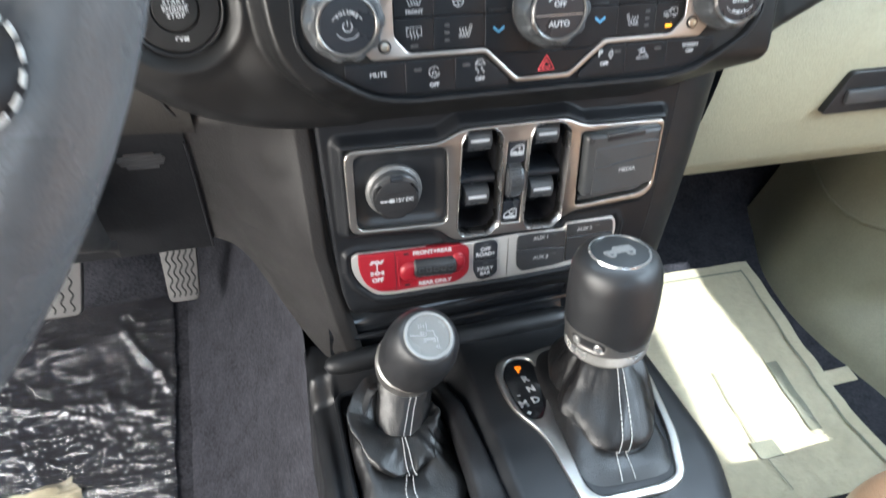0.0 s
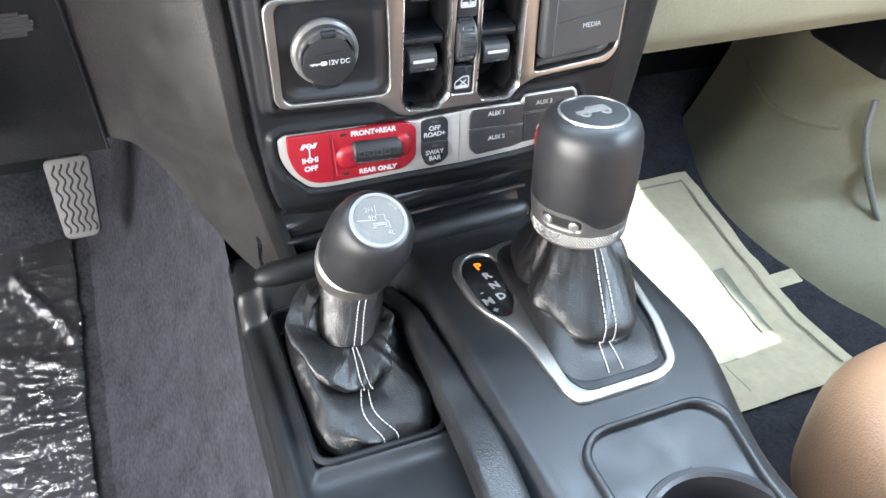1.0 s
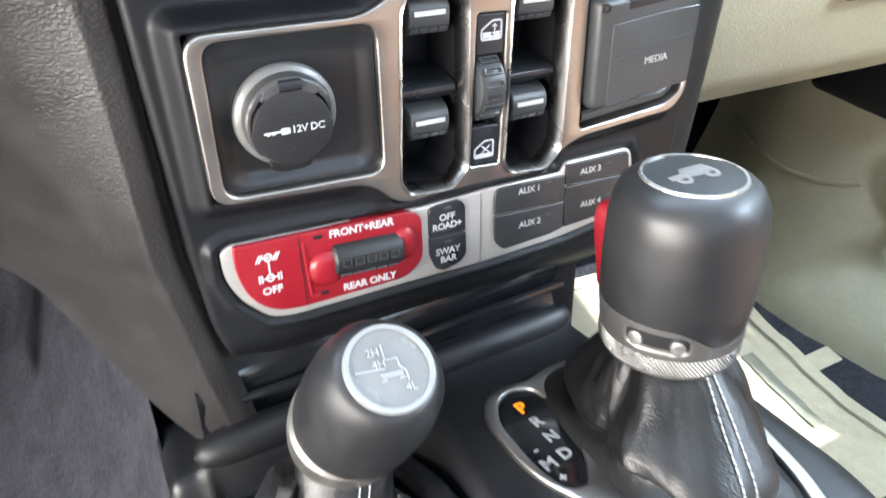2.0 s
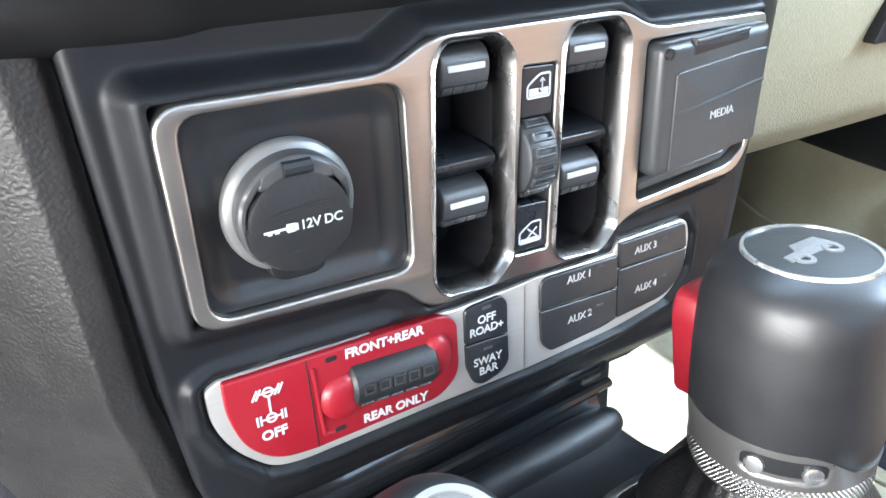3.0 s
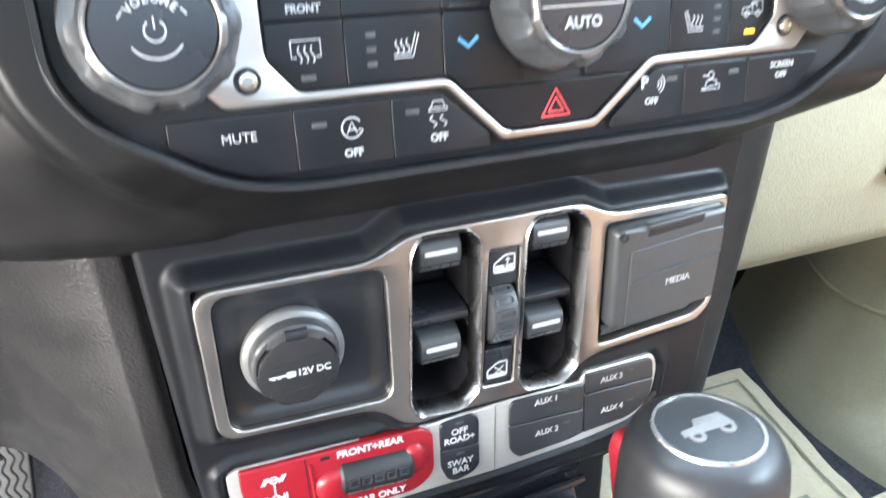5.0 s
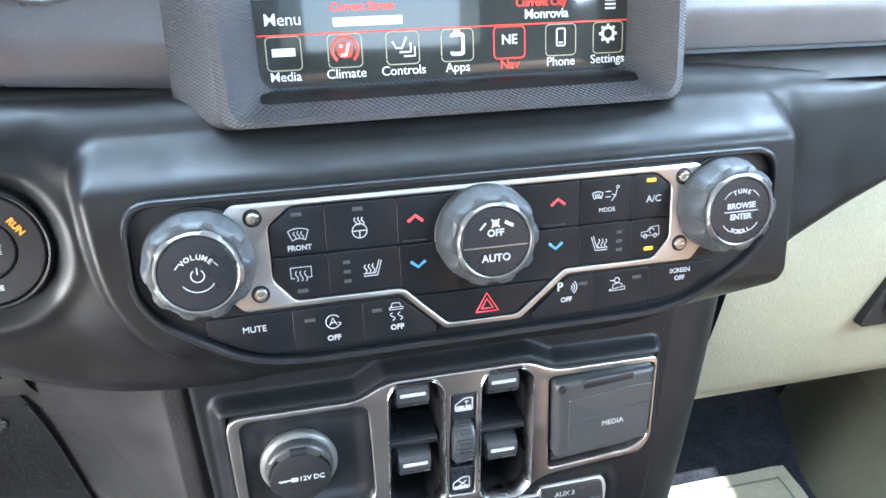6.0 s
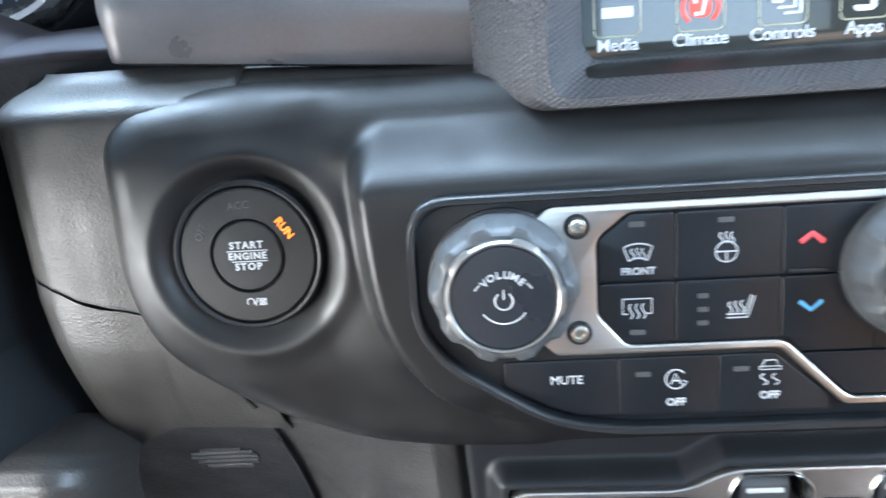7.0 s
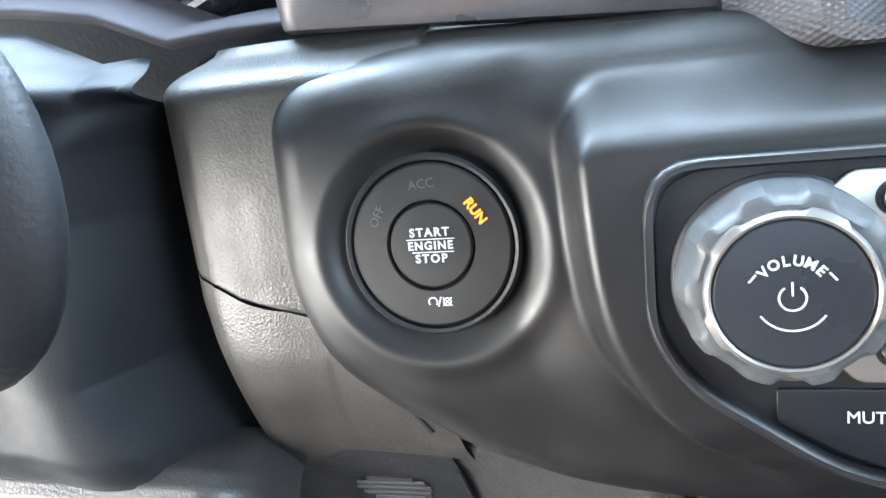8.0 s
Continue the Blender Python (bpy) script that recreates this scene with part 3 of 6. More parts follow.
def arc_word(s, size, cx, cy, r, a0, a1):
    n = len(s)
    bms = []
    for i, c in enumerate(s):
        a = a0 + (a1 - a0) * i / (n - 1)
        bms.append(letters(c, size / 1000, (cx + r * math.cos(radians(a))) / 1000, (cy + r * math.sin(radians(a))) / 1000, 0, a - 90 if a1 < a0 else a + 90, bold=0.00008))
    return join(bms)


def knob(x, y, name, label):
    """A scalloped rotary knob with a silver collar; returns its face's height."""
    base = part(name, moved(lathe([(0.0217, -0.004), (0.0217, 0.0008), (0.0205, 0.0016), (0.0141, 0.0016)], 56), pose(x / 1000, y / 1000, 0)), CAVITY, climate, label)
    n, bm = 96, bmesh.new()
    loops = []
    for r, z, a in ((0.0209, 0.0012, 0), (0.0210, 0.004, 0.15), (0.0204, 0.008, 0.8), (0.0192, 0.012, 1.0), (0.0184, 0.0143, 1.0), (0.0171, 0.0152, 0.6), (0.0142, 0.0152, 0)):
        loop = []
        for i in range(n):
            th = 2 * math.pi * i / n
            lobe = smooth(-0.3, 0.5, math.cos(10 * th)) * 0.0013 * a
            loop.append(bm.verts.new((x / 1000 + (r - 0.0006 * a + lobe) * math.cos(th), y / 1000 + (r - 0.0006 * a + lobe) * math.sin(th), z)))
        loops.append(loop)
    for a, b in zip(loops, loops[1:]):
        for i in range(n):
            bm.faces.new((a[i], a[(i + 1) % n], b[(i + 1) % n], b[i]))
    bmesh.ops.recalc_face_normals(bm, faces=bm.faces)
    part("grip", bm, KNOBGREY, base, "translucent grey scalloped grip")
    bm = lathe([(0.0154, 0.0140), (0.0159, 0.0156), (0.0157, 0.0166), (0.0150, 0.0173), (0.0145, 0.0170), (0.0144, 0.0160)], 80)
    for v in bm.verts:
        th = math.atan2(v.co.y, v.co.x)
        if v.co.xy.length > 0.0153 and math.cos(5 * th + 0.6) > 0.45:
            v.co.xy *= 1.045
    part("collar", moved(bm, pose(x / 1000, y / 1000, 0)), GUNMETAL, base, "satin silver notched collar")
    cap = part("cap", moved(lathe([(0.0144, 0.0150), (0.0143, 0.0164), (0.0138, 0.0168), (0, 0.0171)], 56), pose(x / 1000, y / 1000, 0)), KEY, base)
    return base, 0.0173


vol, hgt = knob(-112.4, -1.4, "volume_knob", "volume knob with grey grip and silver collar")
part("lettering", moved(arc_word("VOLUME", 2.75, -112.4, -1.7, 6.8, 136, 44), pose(0, 0, hgt)), WHITE, vol)
part("symbol", moved(icon([arc(0, 0, 2.4, 125, 415, 18), [(0, 0.4), (0, 3.1)], arc(0, 0.6, 6.9, 215, 325, 14), [(-7.6, 3.2), (-6.3, 4.7)], [(7.6, 3.2), (6.3, 4.7)]], 0.42, -0.1124, -0.0020, 0), pose(0, 0, hgt)), WHITE, vol)
fan, hgt = knob(1.8, -1.6, "fan_knob", "fan knob with grey grip and silver collar")
part("lettering", moved(letters("OFF", 0.0040, 0.0018, 0.0022, bold=0.0001), pose(0, 0, hgt)), WHITE, fan)
part("lettering", moved(letters("AUTO", 0.0043, 0.0018, -0.0082, bold=0.0001), pose(0, 0, hgt)), WHITE, fan)
part("symbol", moved(icon([arc(0, 0, 1.1, 0, 360, 8), [(-1.6, 1.6), (1.6, -1.6)], [(-1.6, -1.6), (1.6, 1.6)], [(-6.5, -2.2), (-4.0, 0.4)], [(4.0, 0.6), (7.4, -1.2)], [(3.8, 0), (7.2, -1.8)]], 0.8, 0.0018, 0.0062, 0), pose(0, 0, hgt)), WHITE, fan)
part("split", box(-0.0115, -0.00365, hgt - 0.0004, 0.0151, -0.0032, hgt + 0.0001, 0), SILVER, fan)
tune, hgt = knob(111.4, 0.4, "tuning_knob", "tuning knob with grey grip and silver collar")
for s_, yy in (("BROWSE", 2.2), ("ENTER", -2.6)):
    part("lettering", moved(letters(s_, 0.0034, 0.1114, yy / 1000 + 0.0004, bold=0.0001), pose(0, 0, hgt)), WHITE, tune)
part("lettering", moved(arc_word("TUNE", 2.6, 111.4, 0.0, 9.0, 112, 68), pose(0, 0, hgt)), WHITE, tune)
part("lettering", moved(arc_word("SCROLL", 2.6, 111.4, 0.4, 9.2, 245, 295), pose(0, 0, hgt)), WHITE, tune)
part("symbol", moved(icon([[(-8, 0), (8, 0)], arc(0, 0.2, 10, 120, 145, 5), arc(0, 0.2, 10, 35, 60, 5), arc(0, 0.2, 10, 215, 240, 5), arc(0, 0.2, 10, 300, 325, 5)], 0.45, 0.1114, 0.0002, 0), pose(0, 0, hgt)), WHITE, tune)

# ---- start button ----
start = thing("engine_start_button", face(0.5215, START[1], 5, START[0]), "round black engine start button, run lamp lit amber", "button")
part("bezel", lathe([(0.0254, -0.004), (0.0254, 0.0000), (0.0245, 0.0010), (0.0236, 0.0006), (0.0230, -0.003)], 64), MATTE, start)
part("ring", lathe([(0.0229, -0.004), (0.0229, 0.0000), (0.0222, 0.0006), (0.0128, 0.0006), (0.0124, 0.0000), (0.0123, -0.003)], 64), POD, start)
btn = part("push_button", lathe([(0.0119, -0.003), (0.0119, 0.0000), (0.0113, 0.0006), (0, 0.0008)], 56), POD, start)
for s_, yy, sz, sp in (("START", 3.7, 3.3, 1.25), ("ENGINE", 0.0, 3.2, 1.2), ("STOP", -3.6, 3.3, 1.25)):
    part("lettering", letters(s_, sz / 1000, 0, yy / 1000, 0.0009, 0, sp, 0.00008), WHITE, btn)
part("symbol", icon([[(-6.8, 1.85), (7, 1.85)], [(-5.4, -1.75), (6.6, -1.75)]], 0.3, 0, 0, 0.0009), WHITE, btn)
part("lettering", letters("RUN", 0.0037, 0.0134, 0.0088, 0.0008, -56, 1.0, 0.0001), AMBER, start, "lit amber lettering")
part("lettering", letters("ACC", 0.0036, -0.001, 0.0170, 0.0008, 4), DIM, start)
part("lettering", letters("OFF", 0.0036, -0.0146, 0.0088, 0.0008, 62), DIM, start)
part("symbol", icon([arc(-2.4, 0, 1.5, -40, 220, 12), [(-0.6, -1.6), (0.5, 1.7)], arc(2.6, 0, 1.3, 0, 360, 12), [(1.1, -1.4), (4.2, 1.4)], [(1.1, 1.4), (4.2, -1.4)]], 0.38, 0.0012, -0.0158, 0.0008, 0.82), WHITE, start)


# ---- switch panel below: body, silver bezel, socket, window switches, media door ----
BEZ = [(-115.2, 24.4), (-54, 24.0), (-40, 32), (30, 32.2), (43.5, 25.2), (100.5, 24.6), (101.2, -27), (95, -35.0), (40, -39.2), (25, -51.0), (-20, -50.2), (-43, -51.8), (-54.5, -39.4), (-113.6, -36.2)]
BEZW = [Vector((x / 1000, 0.5685 + y / 1000)) for x, y in BEZ]
FRAME = [(-113.6, 20.4), (-109.4, 22.4), (-36, 20.2), (-30, 19.6), (-6, 20.6), (3, 21.4), (40, 20.6), (42, 25.0), (78.5, 25.4), (81, 18), (80, 3), (71, -7.8), (45, -12.4), (0, -14.8), (-40, -14.6), (-88, -15.2), (-98, -13.6), (-108.6, -2.6), (-113.6, 9)]
LOWER = [Vector((x / 1000, 0.4905 + y / 1000)) for x, y in FRAME]


def outside(p, poly):
    """The distance of p from a closed outline; below 0 inside it."""
    best, odd = 9.0, False
    for i, a in enumerate(poly):
        b = poly[(i + 1) % len(poly)]
        t = min(max((p - a).dot(b - a) / (b - a).length_squared, 0), 1)
        best = min(best, (p - a - (b - a) * t).length)
        if (a.y > p.y) != (b.y > p.y) and p.x < (b.x - a.x) * (p.y - a.y) / (b.y - a.y) + a.x:
            odd = not odd
    return -best if odd else best


def panel_sides(z):
    left = np.interp(z, (0.4485, 0.4525, 0.459, 0.467, 0.478, 0.510, 0.575, 0.642), (-0.0985, -0.1080, -0.1140, -0.1176, -0.1205, -0.1240, -0.1280, -0.1318))
    right = np.interp(z, (0.4485, 0.454, 0.464, 0.480, 0.500, 0.520, 0.580, 0.642), (0.0700, 0.0860, 0.0950, 0.1025, 0.1068, 0.1090, 0.1130, 0.1165))
    return left, right


def panel_sheet(u, v):
    # the outermost columns turn back into the dash as the panel's edge
    z = 0.4485 + 0.1935 * v
    left, right = panel_sides(z)
    s = min(max((u - 0.01) / 0.98, 0), 1)
    x = left + (right - left) * s
    y = 0.5225 + 0.014 * smooth(0.474, 0.448, z) ** 2
    p = Vector((x, z))
    o = outside(p, BEZW)
    q = outside(p, LOWER)
    near = (1 - smooth(0.0010, 0.0080, o)) * smooth(0.0, 0.0050, q)
    y -= (0.0076 + 0.035 * (z - 0.5685)) * near * smooth(-0.0018, -0.0003, o)
    y += 0.036 * smooth(-0.0020, -0.0040, o)
    y -= 0.0030 * smooth(0.0004, 0.0024, q) * (1 - smooth(0.0030, 0.0075, q)) * smooth(0.525, 0.508, z)
    y += 0.020 * smooth(-0.0006, -0.0026, q)
    d = min(x - left, right - x)
    if d < 0.0025:
        y += 0.0025 - math.sqrt(max(0.0025 ** 2 - (0.0025 - d) ** 2, 0))
    if u < 0.004 or u > 0.996:
        y += 0.03
    return (x, y, z)


body = thing("switch_panel", pose(0, 0, 0), "satin black centre stack switch panel with raised surround", "control panel")
part("moulding", surface(panel_sheet, 240, 190), TRIM, body, angle=60)

SW = face(0.5150, 0.5685, -2)
panel = thing("window_switch_bezel", SW, "brushed silver bezel with black window switches", "switch panel")
SOCKET = [(-109.4, 21.4), (-49.6, 21.0), (-48.4, -35.8), (-109.0, -33.8)]
SLOT_L = [(-36.5, 30), (-18, 30), (-13.0, 24.5), (-12.4, -41.5), (-19, -49.0), (-38.4, -47.6), (-41.4, -42), (-39.8, 24)]
SLOT_R = [(9.6, 30), (27.6, 30), (33.0, 24), (33.0, -42.0), (26.6, -49.2), (8, -47.8), (5.4, -42.5), (6.2, 24)]
MID = [(-9.0, 19.6), (3.8, 19.2), (2.8, -42.4), (-10.6, -41.8)]
DOOR = [(41.5, 21.2), (98.6, 21.2), (99.0, -25.5), (90, -31.5), (43, -35.4)]
outs = [rounded(mm(BEZ), [0.009, 0.012, 0.012, 0.010, 0.010, 0.004, 0.010, 0.010, 0.012, 0.010, 0.02, 0.008, 0.010, 0.008], 7)]
outs += [rounded(mm(o), r) for o, r in ((SOCKET, 0.0065), (SLOT_L, 0.0035), (SLOT_R, 0.0035), (MID, 0.0012), (DOOR, [0.003, 0.003, 0.004, 0.004, 0.003]))]
part("bezel", plate(outs, -0.012, 0.0022, 0.0009, 3), SILVER, panel, "brushed silver bezel")


def inset(o, d):
    """An outline drawn in by d."""
    out, k = [], len(o)
    for i, p in enumerate(o):
        a, b, c = Vector(o[i - 1]), Vector(p), Vector(o[(i + 1) % k])
        n1, n2 = (b - a).normalized(), (c - b).normalized()
        n1, n2 = Vector((n1.y, -n1.x)), Vector((n2.y, -n2.x))
        n = (n1 + n2).normalized()
        out.append(tuple(b + n * (d / max(n.dot(n1), 0.4))))
    return out


def loft(loops):
    """A skin through closed loops of equal length."""
    bm = bmesh.new()
    rows = [[bm.verts.new(p) for p in l] for l in loops]
    for a, b in zip(rows, rows[1:]):
        for i in range(len(a)):
            j = (i + 1) % len(a)
            bm.faces.new((a[i], a[j], b[j], b[i]))
    bmesh.ops.recalc_face_normals(bm, faces=bm.faces)
    return bm


for o in (SLOT_L, SLOT_R):
    rim = []
    for d, w in ((-0.9, 0.0012), (-0.8, 0.0030), (-0.3, 0.0035), (0.1, 0.0031), (1.2, -0.0004), (1.5, -0.0016), (1.5, -0.0060)):
        rim.append([(p[0], p[1], w) for p in rounded(mm(inset(o, d)), 0.0032, 5)])
    part("slot_rim", loft(rim), CHROME, panel, "polished silver slot edge", angle=50)
    deep = [(p[0], p[1]) for p in rounded(mm(inset(o, 1.45)), 0.0030, 5)]
    bm = loft([[(x, y, w) for x, y in deep] for w in (-0.0050, -0.016, -0.030)])
    part("slot", join([bm, plate([deep], -0.0315, -0.0300, 0.0002)]), CAVITY, panel, "deep black switch recess")


def rocker(cx, top, low):
    """A window rocker: a rounded dark key with a white bar and a lip of four tabs."""
    prof = [(top + 1.0, -0.016), (top, -0.0075), (top - 0.8, -0.0040), (top - 2.2, -0.0018), (top - 4.2, -0.0006), (top - 6.5, -0.0002), (low + 5.2, -0.0005), (low + 3.4, -0.0010), (low + 3.0, -0.0016), (low + 1.4, -0.0024), (low + 0.5, -0.0034), (low, -0.0052), (low + 0.8, -0.0110)]

    def f(u, v):
        k = v * (len(prof) - 1)
        i = min(int(k), len(prof) - 2)
        (y0, w0), (y1, w1) = prof[i], prof[i + 1]
        y, w = y0 + (y1 - y0) * (k - i), w0 + (w1 - w0) * (k - i)
        s = 2 * u - 1
        x = 9.0 * math.copysign(1 - (1 - min(abs(s), 1)) ** 1.25, s)
        edge = max(abs(x) - 7.6, 0) / 1.4
        w -= 0.0042 * edge ** 2.5 + 0.003 * (edge > 0.99)
        if i in (8, 9, 10):
            w += 0.0009 * smooth(0.0, 0.30, abs(math.sin(math.pi * (x + 8.0) / 4.0))) * (abs(x) < 7.9)
        return ((cx + x) / 1000, y / 1000, w)

    r = part("rocker", surface(f, 64, 36), ROCKER, panel, "dark grey rocker with white bar", angle=50)
    part("bar", plate([rounded(mm(rect(cx - 6.3, top - 7.0, cx + 6.3, top - 5.1)), 0.0004)], -0.0008, 0.0001, 0.0002), WHITE, r)


for cx in (-27.4, 18.4):
    rocker(cx, 27.6, 13.2)
    rocker(cx, -13.8, -27.6)
    half = 12.2

    def web(u, v):
        # the bridge between two rockers, with a rounded lit front
        prof = ((-4.5, -0.024), (-5.6, -0.0090), (-6.4, -0.0052), (-7.6, -0.0032), (-9.5, -0.0030), (-12.5, -0.0060), (-15.0, -0.0130), (-15.5, -0.024))
        k = v * 7
        i = min(int(k), 6)
        (y0, w0), (y1, w1) = prof[i], prof[i + 1]
        return ((cx - half + 2 * half * u) / 1000, (y0 + (y1 - y0) * (k - i)) / 1000, w0 + (w1 - w0) * (k - i))

    part("bridge", surface(web, 8, 28), KEY, panel, "smooth black bridge between two switches", angle=60)
k = part("lock_key", plate([rounded(mm([(-8.8, 19.2), (3.6, 18.8), (3.2, 3.4), (-8.9, 3.6)]), 0.001)], -0.006, 0.0012, 0.0006, 2), KEY, panel)
CARWIN = [rounded([(-4.4, -3.4), (4.2, -3.4), (4.2, 3.6), (0.2, 3.6), (-4.4, 0.4)], 0.8, 3) + [(-4.4, -2.6)]]
part("symbol", join([icon(CARWIN, 0.75, -0.0024, 0.0128, 0.0014), plate([mm([(-6.2, 9.9), (1.2, 9.9), (1.2, 12.2), (-0.6, 12.2), (-0.6, 10.8), (-2.6, 10.8), (-2.6, 12.2), (-6.2, 12.2)])], 0.0012, 0.0015, 0.0001), icon([[(0, -1.4), (0, 2.4)], [(-0.9, 1.5), (0, 2.6), (0.9, 1.5)], [(-0.9, -0.5), (0, -1.6), (0.9, -0.5)]], 0.55, -0.0012, 0.0126, 0.0015)]), WHITE, k)
k = part("lock_key", plate([rounded(mm([(-9.6, -25.0), (2.8, -25.6), (2.4, -41.8), (-10.2, -41.4)]), 0.001)], -0.006, 0.0012, 0.0006, 2), KEY, panel)
part("symbol", join([icon(CARWIN, 0.75, -0.0040, -0.0354, 0.0014), plate([mm([(-7.8, -38.4), (-0.4, -38.4), (-0.4, -37.2), (-7.8, -37.2)])], 0.0012, 0.0015, 0.0001), icon([[(-1.9, -1.6), (1.9, 1.6)], [(-1.9, 1.6), (1.9, -1.6)]], 0.6, -0.0034, -0.0354, 0.0016)]), WHITE, k)
WX, WY, WW = -0.0030, -0.0100, -0.0066
wheel_ = part("thumb_wheel", moved(lathe([(0, -0.0060), (0.0116, -0.0060), (0.0130, -0.0052), (0.0134, -0.0040), (0.0134, 0.0040), (0.0130, 0.0052), (0.0116, 0.0060), (0, 0.0060)], 48), pose(WX, WY, WW, 0, 90)), ROCKER, panel, "ribbed dark grey thumb wheel")
for i in range(-3, 4):
    a = i * 21 - 6
    grip = plate([rounded(mm(rect(-4.3, -1.7, 4.3, 1.7)), 0.0007), rounded(mm(rect(-3.1, -0.75, 3.1, 0.75)), 0.0004)], 0.0130, 0.0144, 0.0003, 1)
    part("rib", moved(grip, pose(WX, WY, WW, -a)), ROCKER, wheel_)
part("well", plate([rounded(mm([(-9.6, 5.0), (4.2, 5.0), (3.4, -26.5), (-10.4, -26.5)]), 0.001)], -0.02, -0.0075, 0.0004), CAVITY, panel)

# power socket with its hinged cap
sock = thing("power_socket", SW, "twelve volt socket with black hinged cap and silver ring", "socket")
SQ = [Vector(p) for p in mm([(-109.0, 21.0), (-50.0, 20.6), (-48.8, -35.4), (-108.6, -33.4)])]


def dish(u, v):
    # a shallow tray with rolled edges
    p = (SQ[0] * (1 - u) + SQ[1] * u) * (1 - v) + (SQ[3] * (1 - u) + SQ[2] * u) * v
    dx, dy = min(u, 1 - u) * 0.060, min(v, 1 - v) * 0.055
    d = 0.010 - math.hypot(max(0.010 - dx, 0), max(0.010 - dy, 0))
    return (p.x, p.y, -0.0008 - 0.0024 * smooth(0.0, 0.0080, d) + 0.0007 * smooth(0.009, 0.024, d))


part("face_plate", surface(dish, 96, 88), SOCKETPLATE, sock, angle=60)
CX, CY = -0.0840, -0.0068
part("ring", moved(lathe([(0.0176, -0.003), (0.0184, -0.0004), (0.0183, 0.0010), (0.0176, 0.0020), (0.0160, 0.0026), (0.0150, 0.0022), (0.0148, 0)], 72), pose(CX, CY, 0)), RINGGREY, sock, "satin silver ring")


def socket_collar(u, v):
    th = 2 * math.pi * u
    prof = ((0.0158, -0.001), (0.0160, 0.0046), (0.0157, 0.0062), (0.0150, 0.0070), (0.0142, 0.0071), (0.0136, 0.0066), (0.0134, 0.0040))
    k = v * 6
    i = min(int(k), 5)
    r, w = (a + (b - a) * (k - i) for a, b in zip(prof[i], prof[i + 1]))
    top = smooth(0.30, 0.55, math.sin(th))
    r += 0.0004 * top * (i < 4)
    w += 0.0012 * top * (w > 0.004) - 0.0016 * smooth(0.75, 0.9, math.sin(th + 2.0)) * (w > 0.004)
    return (r * math.cos(th), r * math.sin(th), w)


part("collar", moved(surface(socket_collar, 120, 30, wrap=True), pose(CX, CY - 0.0004, 0)), SOCKETGREY, sock, "scuffed charcoal collar", angle=45)
bm = lathe([(0.0135, 0.0030), (0.0138, 0.0076), (0.0135, 0.0084), (0.0126, 0.0087), (0, 0.0089)], 96)
for v in bm.verts:
    th = math.degrees(math.atan2(v.co.y, v.co.x)) % 360
    if v.co.xy.length > 0.012 and (178 < th < 216 or 324 < th < 362 or th < 2):
        v.co.xy *= 1.065
cap = part("cap", moved(bm, pose(CX, CY - 0.0020, 0)), CAPSKIN, sock, "black hinged cap with key mark", angle=28)
part("crease", moved(join([tube([[(-0.0098, 0.0026, 0.0083), (-0.005, 0.0040, 0.0088), (0, 0.0046, 0.0090), (0.005, 0.0050, 0.0088), (0.0098, 0.0048, 0.0083)]], 0.0005, res=1), tube([[(-0.0092, -0.0080, 0.0083), (0, -0.0076, 0.0087), (0.0092, -0.0064, 0.0083)]], 0.0004, res=1)]), pose(CX, CY - 0.0020, 0)), CAPSKIN, cap)
part("lettering", letters("12V DC", 0.0037, CX + 0.0052, CY - 0.0025, 0.0090, 0, 0.96, 0.00004), WHITE, cap)
part("symbol", icon([[(-12.0, 0), (-5.6, 0)], [(-11.0, -0.55), (-9.8, -0.55)], [(-9.0, -0.5), (-7.8, -0.5)], [(-5.4, -1), (-3.4, -1), (-3.4, 1), (-5.4, 1), (-5.4, -1)], [(-5, -0.4), (-3.8, -0.4)], [(-5, 0.4), (-3.8, 0.4)], [(-2.7, 1.0), (-2.7, -1.0)]], 0.75, CX + 0.0010, CY - 0.0025, 0.0090, 0.95), WHITE, cap)
part("hinge_tab", moved(plate([rounded(mm([(-8.5, -15), (8.5, -15), (7.4, -19.6), (4.0, -20.6), (-4.4, -20.4), (-7.6, -18.8)]), 0.0014)], -0.002, 0.0026, 0.0008, 2), pose(CX, CY, 0)), MATTE, sock)
hinge = part("hinge", moved(plate([rounded(mm([(-10.6, 8.2), (10.6, 8.2), (9.4, 12.4), (5.2, 14.6), (-5.2, 14.6), (-9.4, 12.4)]), 0.0014)], 0.004, 0.0084, 0.0010, 2), pose(CX, CY, 0)), SOCKETGREY, sock)
part("hinge_pin", moved(tube([[(-0.0036, 0.0128, 0.0082), (0.0040, 0.0128, 0.0082)]], 0.0021, res=3), pose(CX, CY, 0)), KEY, hinge)

# media door
media = thing("media_port_door", SW, "grey plastic media port door, closed", "cover")
part("recess", plate([rounded(mm([(41, 21.6), (99, 21.6), (99.4, -26), (90.4, -32), (42.6, -35.8)]), 0.003)], -0.016, -0.0065, 0.0005), CAVITY, media)
part("ledge", moved(tube([[(-0.0235, -0.0010, 0), (0.020, 0.0026, 0), (0.0255, 0.0052, -0.001)]], 0.0030, res=3), pose(0.0690, -0.0300, -0.003)), GREYKEY, media)
door = part("door", plate([rounded(mm([(42.8, 20.2), (96.6, 21.8), (96.0, -20.6), (44.2, -26.6)]), [0.004, 0.002, 0.003, 0.005], 6)], -0.006, 0.0078, 0.0034, 5), GREYKEY, media, "grey flip door")
